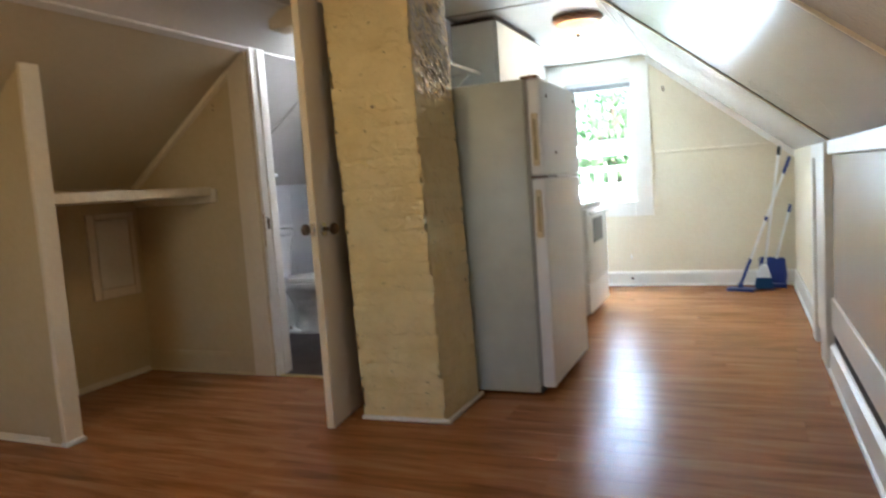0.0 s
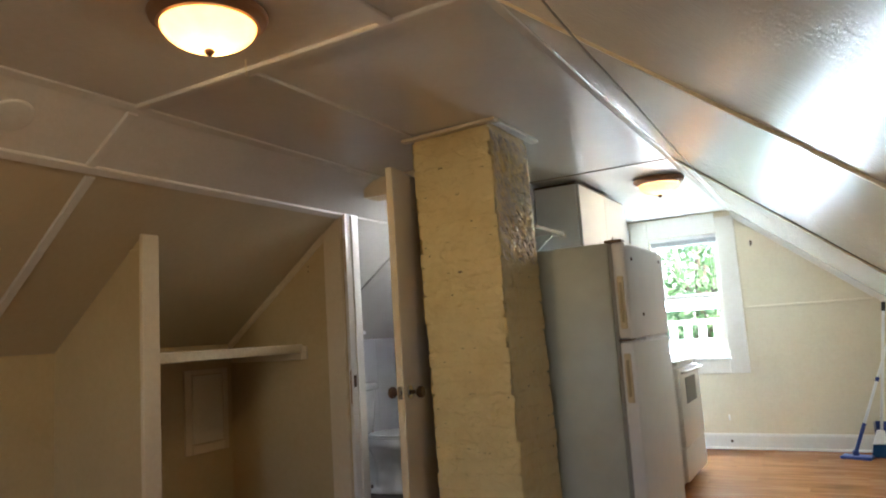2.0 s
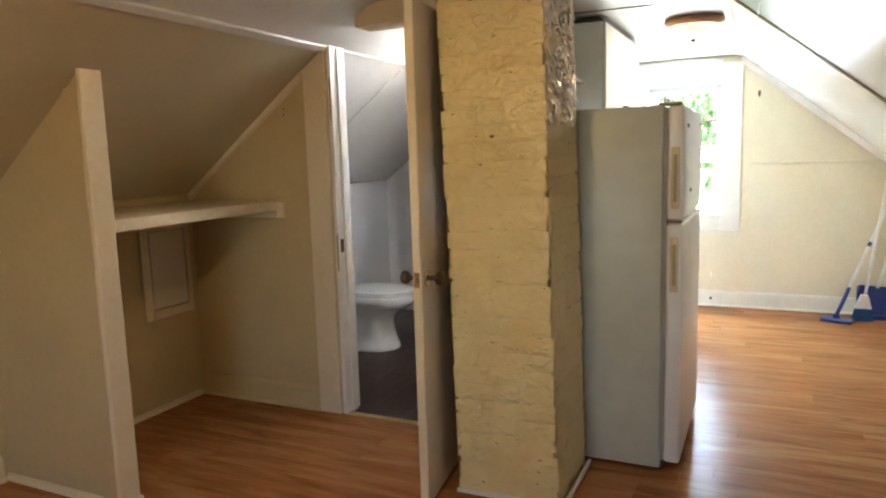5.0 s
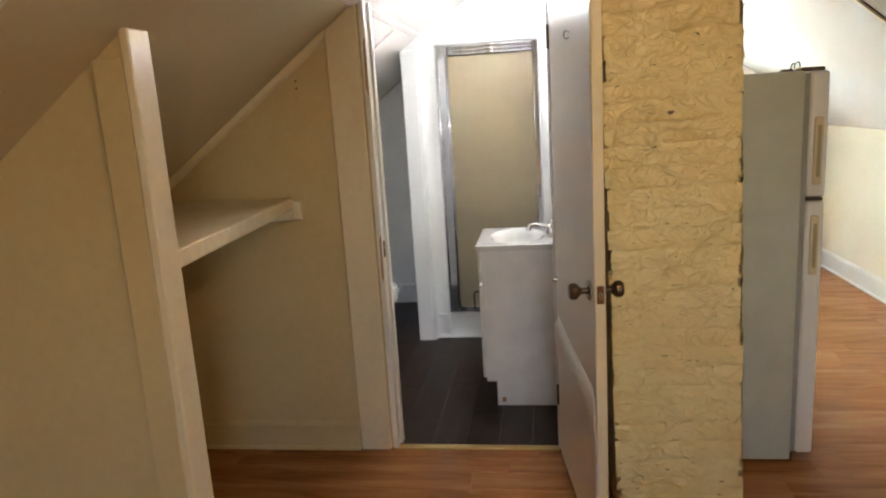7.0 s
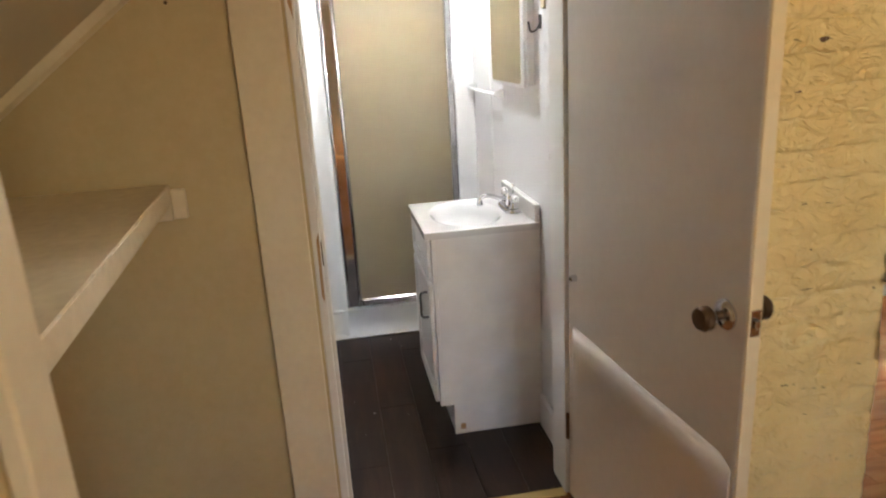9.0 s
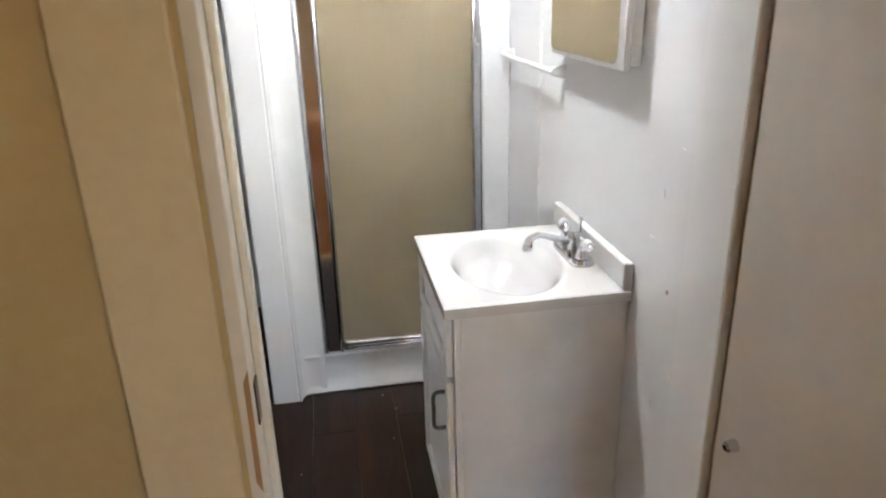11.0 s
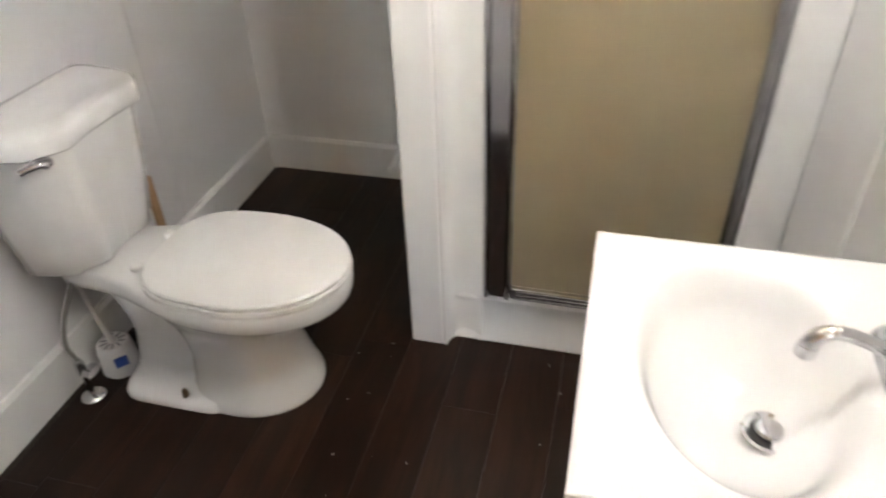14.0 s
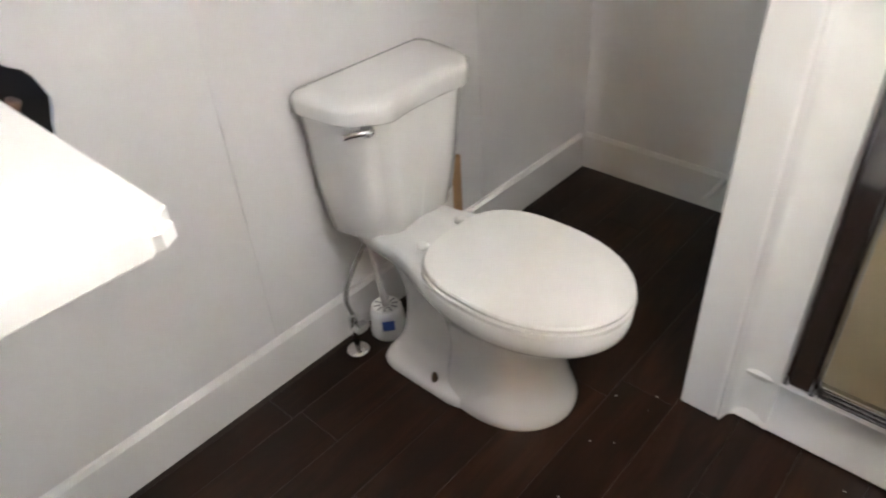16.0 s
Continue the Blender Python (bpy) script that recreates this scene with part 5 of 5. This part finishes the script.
part("side_panel", prism([(VX0 + 0.019, 0.13), (VX0 + 0.019, 0.805), (VX1, 0.805), (VX1, 0.0), (-0.918, 0.0), (-0.918, 0.13)], VY0, VY0 + 0.016, "y", None, 0.001), VANITYWHITE, vanity, "white side panel")
part("side_panel", prism([(VX0 + 0.019, 0.13), (VX0 + 0.019, 0.805), (VX1, 0.805), (VX1, 0.0), (-0.918, 0.0), (-0.918, 0.13)], VY1 - 0.016, VY1, "y", None, 0.001), VANITYWHITE, vanity, "white side panel")
part("carcass", box(VX0 + 0.020, VX1, VY0 + 0.017, VY1 - 0.017, 0.13, 0.66), VANITYWHITE, vanity)
part("face_frame", box(VX0 + 0.004, VX0 + 0.019, VY0 + 0.001, VY1 - 0.001, 0.13, 0.805, 0.001), VANITYWHITE, vanity)
part("toe_board", box(-0.916, -0.902, VY0 + 0.017, VY1 - 0.017, 0.0, 0.129), VANITYWHITE, vanity)


def framed_front(name, z0, z1, label):
    """A raised-frame front: stiles and rails round a sunk panel."""
    x0, x1 = VX0 - 0.014, VX0 + 0.003
    y0, y1 = VY0 + 0.012, VY1 - 0.012
    d = part(name, box(x0 + 0.008, x1, y0 + 0.04, y1 - 0.04, z0 + 0.04, z1 - 0.04), VANITYWHITE, vanity, label)
    for a in ((y0, y0 + 0.05, z0, z1), (y1 - 0.05, y1, z0, z1), (y0 + 0.0505, y1 - 0.0505, z0, z0 + 0.045), (y0 + 0.0505, y1 - 0.0505, z1 - 0.045, z1)):
        part("rail", box(x0, x1 - 0.001, a[0], a[1], a[2], a[3], 0.004), VANITYWHITE, d)
    return d


vd = framed_front("cabinet_door", 0.145, 0.630, "white framed door")
framed_front("drawer_front", 0.645, 0.795, "white false drawer front")
DARKMETAL = plain("brushed_dark_metal", (0.10, 0.10, 0.10), 0.3, 0.9)
hx = VX0 - 0.014
part("handle", tube(arc([(hx, VY0 + 0.045, 0.49), (hx - 0.026, VY0 + 0.045, 0.495), (hx - 0.028, VY0 + 0.045, 0.54), (hx - 0.026, VY0 + 0.045, 0.585), (hx, VY0 + 0.045, 0.59)], 5), 0.005, 10), DARKMETAL, vd, "dark metal bar pull", True)
part("scuff", box(-0.895, -0.875, VY0 - 0.0012, VY0 + 0.001, 0.02, 0.045), RAWWOOD, vanity, "small worn spot")

# countertop with its moulded basin
CX0, CX1, CY0, CY1, CZ = -0.992, BX - 0.003, 1.004, 1.487, 0.834
counter = thing("washbasin", -0.78, 1.245, 0.806, "white cultured marble washbasin slab with a moulded oval bowl", "washbasin")
BCX, BCY, BRX, BRY, BD = -0.795, 1.243, 0.128, 0.192, 0.135


def basin(x, y):
    u = min(1.0, math.hypot((x - BCX) / BRX, (y - BCY) / BRY) / 1.10)
    # a crisp rim, then a smooth bowl
    return -BD * (1 - u ** 2.1) * min(1.0, (1 - u) / 0.22) ** 0.75


bm = bmesh.new()
NX, NY = 66, 74
grid = []
for i in range(NX + 1):
    row = []
    for j in range(NY + 1):
        x, y = CX0 + (CX1 - CX0) * i / NX, CY0 + (CY1 - CY0) * j / NY
        e = min(x - CX0, y - CY0, CY1 - y)
        row.append(bm.verts.new((x, y, CZ + basin(x, y) - (0.003 if e < 1e-6 else 0.0))))
    grid.append(row)
for i in range(NX):
    for j in range(NY):
        bm.faces.new((grid[i][j], grid[i + 1][j], grid[i + 1][j + 1], grid[i][j + 1]))
rim = [grid[i][0] for i in range(NX + 1)] + [grid[NX][j] for j in range(1, NY + 1)] + [grid[i][NY] for i in range(NX - 1, -1, -1)] + [grid[0][j] for j in range(NY - 1, 0, -1)]
low = [bm.verts.new((v.co.x, v.co.y, 0.8062)) for v in rim]
for k in range(len(rim)):
    m = (k + 1) % len(rim)
    bm.faces.new((rim[k], low[k], low[m], rim[m]))
bmesh.ops.recalc_face_normals(bm, faces=bm.faces)
part("slab", bm, MARBLE, counter, "", 35)
part("backsplash", box(CX1 - 0.022, CX1, CY0, CY1, CZ + 0.0005, 0.900, 0.003), MARBLE, counter)
DRX = BCX + 0.050
dz = CZ + basin(DRX, BCY - 0.01)
part("drain_ring", lathe([(0.022, dz + 0.001), (0.033, dz + 0.003), (0.035, dz + 0.006), (0.031, dz + 0.008), (0.023, dz + 0.002)], 28, "z", (DRX, BCY - 0.01, 0)), CHROME, counter, "brushed chrome drain ring", 40)
# flat black disc in place of the shaded hollow under the stopper
part("drain_shade", lathe([(0, dz + 0.0035), (0.024, dz + 0.0035), (0.024, dz + 0.001), (0, dz + 0.001)], 24, "z", (DRX, BCY - 0.01, 0)), BLACK, counter, "black disc set as the drain's shaded opening", 40)
part("drain", lathe([(0, dz + 0.004), (0.017, dz + 0.004), (0.019, dz + 0.011), (0.016, dz + 0.014), (0, dz + 0.015)], 24, "z", (DRX, BCY - 0.01, 0)), CHROME, counter, "chrome drain stopper", 40)

# ---- faucet ----
fx, fy, fz = -0.617, 1.239, CZ + 0.0005
faucet = thing("basin_faucet", fx, fy, fz, "chrome two-handle faucet with white porcelain lever buttons", "faucet")
bm = loft([[(fx + 0.031 * s * math.cos(a) * (1 if abs(math.sin(a)) < 0.999 else 1), fy + 0.061 * (1 if math.sin(a) > 0 else -1) * min(1, abs(math.sin(a)) * 3) + 0.029 * s * math.sin(a), fz + z) for a in [2 * math.pi * k / 40 for k in range(40)]] for s, z in ((1.0, 0.0), (1.0, 0.008), (0.86, 0.015), (0.5, 0.017))])
part("base_plate", bm, CHROME, faucet, "oblong chrome base", 40)
part("spout_body", lathe([(0, fz + 0.014), (0.017, fz + 0.014), (0.015, fz + 0.03), (0.018, fz + 0.04), (0.013, fz + 0.06), (0.008, fz + 0.066), (0, fz + 0.067)], 20, "z", (fx, fy, 0)), CHROME, faucet, "", 40)
sp = arc([(fx, fy, fz + 0.040), (fx - 0.03, fy, fz + 0.043), (fx - 0.066, fy, fz + 0.056), (fx - 0.094, fy, fz + 0.062), (fx - 0.114, fy, fz + 0.052), (fx - 0.120, fy, fz + 0.034)], 6)
part("spout", tube(sp, 0.010, 14, None, [0.012 - 0.0035 * math.sin(math.pi * k / (len(sp) - 1)) for k in range(len(sp))]), CHROME, faucet, "curved chrome spout", True)
part("aerator", lathe([(0, fz + 0.024), (0.0125, fz + 0.024), (0.0135, fz + 0.03), (0.0125, fz + 0.040), (0, fz + 0.040)], 18, "z", (fx - 0.120, fy, 0)), CHROME, faucet, "", 40)
part("lift_rod", lathe([(0, fz + 0.06), (0.0025, fz + 0.06), (0.0025, fz + 0.085), (0.006, fz + 0.09), (0.005, fz + 0.098), (0, fz + 0.10)], 12, "z", (fx + 0.018, fy, 0)), CHROME, faucet, "", True)
for s in (-1, 1):
    h = part("tap_handle", lathe([(0, fz + 0.014), (0.018, fz + 0.014), (0.016, fz + 0.024), (0.011, fz + 0.034), (0.013, fz + 0.044), (0.017, fz + 0.050), (0.012, fz + 0.060), (0.006, fz + 0.064), (0.007, fz + 0.070), (0, fz + 0.073)], 20, "z", (fx, fy + s * 0.060, 0)), CHROME, faucet, "", 40)
    a0 = Vector((fx, fy + s * 0.060, fz + 0.054))
    dirv = Vector((0.12, s * 0.9, 0.12)).normalized()
    part("porcelain_lever", tube([a0 + dirv * 0.012, a0 + dirv * 0.018, a0 + dirv * 0.030, a0 + dirv * 0.040], 0.008, 14, None, [0.008, 0.014, 0.014, 0.010]), PORCELAIN, h, "white porcelain lever", 50)
    part("lever_tip", tube([a0 + dirv * 0.039, a0 + dirv * 0.047, a0 + dirv * 0.056], 0.005, 12, None, [0.009, 0.006, 0.004]), CHROME, h, "", True)

# ---- medicine cabinet and wall fittings ----
med = thing("medicine_cabinet", -0.6, 1.28, 1.31, "white-framed mirrored medicine cabinet on the wall", "medicine cabinet")
MX = -0.605
part("body", box(MX + 0.0185, BX - 0.0005, 1.045, 1.500, 1.318, 1.93, 0.003), WHITEPLASTIC, med, "white cabinet box")
md = part("mirror_door", box(MX, MX + 0.018, 1.035, 1.505, 1.310, 1.938, 0.008, None, 2), WHITEPLASTIC, med, "white rounded door frame", 40)
MIRROR = plain("mirror_silver", (0.86, 0.87, 0.86), 0.015, 1.0, 0.0)
bm = bmesh.new()
ring = []
for cy, cz, a0 in ((1.470, 1.905, 0), (1.085, 1.905, 90), (1.085, 1.345, 180), (1.470, 1.345, 270)):
    for k in range(5):
        a = radians(a0 + 22.5 * k)
        ring.append((MX - 0.002, cy + 0.022 * math.cos(a), cz + 0.022 * math.sin(a)))
loft([ring, [(MX + 0.001, y, z) for _, y, z in ring]], bm)
part("mirror", bm, MIRROR, md, "mirror glass with rounded corners")

bar = thing("towel_rail", -0.6, 1.85, 1.26, "white plastic towel rail on the wall", "towel rail")
for y in (1.50, 2.02):
    part("bracket", prism([(BX - 0.0005, 1.240), (BX - 0.0005, 1.282), (BX - 0.042, 1.271), (BX - 0.048, 1.260), (BX - 0.040, 1.250)], y - 0.009, y + 0.009, "y", None, 0.003), WHITEPLASTIC, bar)
part("rail", tube([(BX - 0.040, 1.512, 1.261), (BX - 0.040, 2.008, 1.261)], 0.0075, 12), WHITEPLASTIC, bar, "", True)


def switch(y, z, label):
    s = thing("light_switch", BX, y, z, label, "light switch", "ivory switches by the door")
    part("plate", box(BX - 0.006, BX - 0.0003, y - 0.022, y + 0.022, z - 0.058, z + 0.058, 0.003), IVORY, s, "ivory cover plate")
    part("toggle", box(BX - 0.016, BX - 0.0055, y - 0.005, y + 0.005, z - 0.004, z + 0.014, 0.002), IVORY, s, "ivory toggle")


switch(0.838, 1.545, "ivory light switch plate on the white wall")
switch(0.935, 1.625, "ivory light switch plate beside the mirror cabinet")
robe = thing("robe_hook", BX, 0.975, 1.51, "small black hook on the white wall", "hook")
part("hook", tube(arc([(BX, 0.975, 1.53), (BX - 0.012, 0.975, 1.505), (BX - 0.034, 0.975, 1.498), (BX - 0.042, 0.975, 1.53)], 5), 0.0035, 8), BLACK, robe, "", True)
part("base", box(BX - 0.004, BX - 0.0003, 0.965, 0.985, 1.505, 1.55, 0.001), BLACK, robe)
screw = thing("wall_scar", BX, 0.855, 0.894, "small brown scar in the white wall paint", "wall mark")
part("scar", lathe([(0, -0.0012), (0.004, -0.0012), (0.006, 0.0), (0, 0.0)], 10, "x", (BX, 0.855, 0.894)), RAWWOOD, screw)

for dy, dz, dl, turn in ((0.842, 1.189, 0.007, 20), (0.800, 0.93, 0.010, 70), (0.935, 0.985, 0.008, 10), (0.815, 0.72, 0.014, 50), (0.88, 0.62, 0.009, 0), (0.90, 1.09, 0.010, 80)):
    dent = thing("wall_dent", BX, dy, dz, "small scraped dent in the white wall paint", "wall mark", "dents in the bathroom wall")
    c, d = math.cos(radians(turn)), math.sin(radians(turn))
    ring = [(dl * math.cos(a) * (1 + 0.25 * math.sin(3 * a)), 0.30 * dl * math.sin(a)) for a in [2 * math.pi * k / 12 for k in range(12)]]
    out = loft([[(BX - h, dy + (u * c - v * d) * q, dz + (u * d + v * c) * q) for u, v in ring] for q, h in ((1.0, 0.0003), (0.8, 0.0016), (0.45, 0.0022))])
    part("scrape", out, BATHWALL, dent, "", True)

bath_lamp = thing("bathroom_ceiling_lamp", -0.88, 1.35, H, "plain white dome lamp on the bathroom ceiling", "ceiling lamp")
part("base_ring", lathe([(0, H - 0.001), (0.12, H - 0.001), (0.12, H - 0.02), (0.10, H - 0.024), (0, H - 0.024)], 32, "z", (-0.88, 1.35, 0)), WHITEPLASTIC, bath_lamp, "", 40)
OPAL, on, ol, ob_ = material("lit_opal_glass")
ob_.inputs["Emission Color"].default_value, ob_.inputs["Emission Strength"].default_value = (0.97, 0.98, 1.0, 1), 0.8
g = part("glass_dome", lathe([(0.105 * math.cos(a), H - 0.025 - 0.06 * math.sin(a)) for a in [math.pi / 2 * k / 8 for k in range(8)]] + [(0, H - 0.085)], 32, "z", (-0.88, 1.35, 0)), OPAL, bath_lamp, "", True)
g.visible_shadow = False


# ---- floor boards and bricks ----
def plank_mesh(name, mat):
    """A unit board: 1 x 1 on plan, eased along its edges, its top at 0."""
    out = bmesh.new()
    rings = [[(0, 0, -0.012), (1, 0, -0.012), (1, 1, -0.012), (0, 1, -0.012)], [(0, 0, -0.0008), (1, 0, -0.0008), (1, 1, -0.0008), (0, 1, -0.0008)],
             [(0.001, 0.010, 0), (0.999, 0.010, 0), (0.999, 0.990, 0), (0.001, 0.990, 0)]]
    loft(rings, out)
    return mesh_of(name, out, mat)


floor_ob = bpy.data.objects["floor"]
plank = plank_mesh("plank", LAMINATE)
rng = random.Random(11)
W, LEN = 0.128, 1.22


def lay(x0, x1, y0, y1):
    y, row = y0, 0
    while y < y1 - 0.003:
        w = min(W, y1 - y)
        x = x0 - rng.uniform(0.1, LEN - 0.15)
        while x < x1:
            a, b = max(x, x0), min(x + LEN, x1)
            if b - a > 0.02:
                ob = new("plank", plank)
                ob.parent = floor_ob
                ob.location, ob.scale = (a, y, 0), (b - a - 0.0006, w - 0.0006, 1)
            x += LEN
        y += w


lay(XL, XR, YS, YB + 0.01)
lay(-0.46, XR, YB + 0.01, YN)
vinyl = setting("bathroom_floor", box(XL - 0.01, BX, YB + 0.011, BY, -0.0128, -0.0122), UNDERLAY_SHADE, "dark brown wood-look vinyl bathroom floor", "floor")
vplank_bm = bmesh.new()
loft([[(0, 0, -0.012), (1, 0, -0.012), (1, 1, -0.012), (0, 1, -0.012)], [(0, 0, -0.0008), (1, 0, -0.0008), (1, 1, -0.0008), (0, 1, -0.0008)], [(0.009, 0.001, 0), (0.991, 0.001, 0), (0.991, 0.999, 0), (0.009, 0.999, 0)]], vplank_bm)
vplank = mesh_of("vinyl_plank", vplank_bm, DARKVINYL)
x = XL - 0.05
while x < BX - 0.003:
    a, b = max(x, XL), min(x + 0.152, BX)
    y = YB + 0.011 - rng.uniform(0.1, 0.8)
    while y < BY:
        c, d = max(y, YB + 0.011), min(y + 0.914, BY)
        if d - c > 0.02:
            ob = new("vinyl_plank", vplank)
            ob.parent = vinyl
            ob.location, ob.scale = (a, c, 0), (b - a - 0.0006, d - c - 0.0006, 1)
        y += 0.914
    x += 0.152

crumbs = bmesh.new()
for k in range(20):
    cx, cy = rng.uniform(-1.75, -1.0), rng.uniform(1.0, 2.02)
    s = rng.uniform(0.001, 0.003)
    box(cx, cx + s * rng.uniform(0.6, 2), cy, cy + s, 0.0002, 0.0002 + s * 0.6, 0, crumbs)
tagged(part("debris", crumbs, WHITEPLASTIC), "small pale crumbs scattered on the dark floor", "debris", kind="stuff")


def brick_mesh(seed):
    """A unit brick face, lumpy under thick paint, set against the wall at y = 0 and proud towards -y."""
    rg = random.Random(seed)
    out = bmesh.new()
    nx, nz = 4, 2
    rows = []
    for k in range(nz + 1):
        row = []
        for i in range(nx + 1):
            u, v = i / nx, k / nz
            edge = i in (0, nx) or k in (0, nz)
            row.append(out.verts.new((u + (0.012 * rg.uniform(-1, 1) if i not in (0, nx) else (-0.004 if i == 0 else 0.004)), ((-0.82 if k in (0, nz) else -1.0) + rg.uniform(-0.28, 0.28) * (0.4 if i in (0, nx) else 1.0)), v + (0.07 * rg.uniform(-1, 1) if edge else 0.0))))
        rows.append(row)
    for k in range(nz):
        for i in range(nx):
            out.faces.new((rows[k][i], rows[k][i + 1], rows[k + 1][i + 1], rows[k + 1][i]))
    rim = rows[0] + [r[-1] for r in rows[1:]] + rows[-1][-2::-1] + [r[0] for r in rows[-2:0:-1]]
    back = [out.verts.new((v.co.x, 0.6, v.co.z)) for v in rim]
    for k in range(len(rim)):
        m = (k + 1) % len(rim)
        out.faces.new((rim[k], back[k], back[m], rim[m]))
    bmesh.ops.recalc_face_normals(out, faces=out.faces)
    return mesh_of("brick", out, YELLOW, True)


bricks = [brick_mesh(s) for s in range(8)]
COURSE = (H - 0.03) / 31


def brick_face(origin, turn, width):
    for k in range(31):
        cuts = [0.0, 0.205, 0.41] if k % 2 else [0.0, 0.10, 0.305]
        cuts = [c for c in cuts if c < width - 0.05] + [width]
        # the corner bricks stop short or stick out a little
        cuts[0] += rng.choice((-0.007, -0.004, -0.001, 0.003))
        cuts[-1] += rng.choice((0.007, 0.004, 0.001, -0.003))
        for a, b in zip(cuts, cuts[1:]):
            ob = new("brick", rng.choice(bricks))
            ob.parent = chimney
            ob.matrix_parent_inverse = chimney.matrix_world.inverted()
            tilt = Matrix.Rotation(rng.uniform(-0.004, 0.004), 4, "Z") @ Matrix.Rotation(rng.uniform(-0.022, 0.022), 4, "X")
            ob.matrix_basis = Matrix.Translation(origin) @ Matrix.Rotation(turn, 4, "Z") @ Matrix.Translation((a + 0.0005, rng.uniform(-0.0025, 0.001), k * COURSE + 0.0008)) @ tilt @ Matrix.Diagonal((b - a - 0.001, 0.0095, COURSE - 0.0018, 1))


brick_face((-0.424, 0.003, 0), 0.0, 0.406)
brick_face((-0.021, 0.0, 0), math.pi / 2, 0.428)
brick_face((-0.421, 0.428, 0), -math.pi / 2, 0.428)


def paint_flakes(count):
    """Curled scales of old gloss paint, thick on the upper side of the stack that faces the window."""
    rg = random.Random(21)
    verts, faces = [], []
    for k in range(count):
        y, z = rg.uniform(0.012, 0.405), 2.07 - 0.60 * rg.random() ** 1.1
        if z < 1.56 and rg.random() < 0.55:
            continue
        w, h = rg.uniform(0.006, 0.022), rg.uniform(0.012, 0.042)
        lift, lean, base = rg.uniform(0.004, 0.014), rg.uniform(-0.006, 0.006), -0.0105
        ring = [(-0.5, 0.35), (0.1, 0.5), (0.5, 0.3), (0.45, -0.3), (0.0, -0.5), (-0.45, -0.25)]
        i = len(verts)
        for layer in (0.0, 0.0018):
            for u, v in ring:
                u, v = u + rg.uniform(-0.12, 0.12), v + rg.uniform(-0.14, 0.14)
                out = base + layer + lift * max(0.0, 0.4 - v) + lean * u
                verts.append((out, y + w * u, z + h * v))
        n = len(ring)
        faces.append(tuple(i + n + q for q in range(n)))
        faces.append(tuple(i + q for q in reversed(range(n))))
        faces += [(i + q, i + (q + 1) % n, i + n + (q + 1) % n, i + n + q) for q in range(n)]
    me = bpy.data.meshes.new("paint_scale")
    me.from_pydata(verts, [], faces)
    me.materials.append(plain("flaking_cream_paint", (0.78, 0.66, 0.49), 0.24, vary=0.15, scale=22))
    ob = new("paint_scale", me)
    ob.parent = chimney
    ob.matrix_parent_inverse = chimney.matrix_world.inverted()
    tagged(ob, "curled flakes of old cream paint", kind="stuff")


paint_flakes(620)
# the stack leans a little towards the closet
chimney.matrix_world = pose(-0.212, 0.214, 0, 0, -1.4, 0)
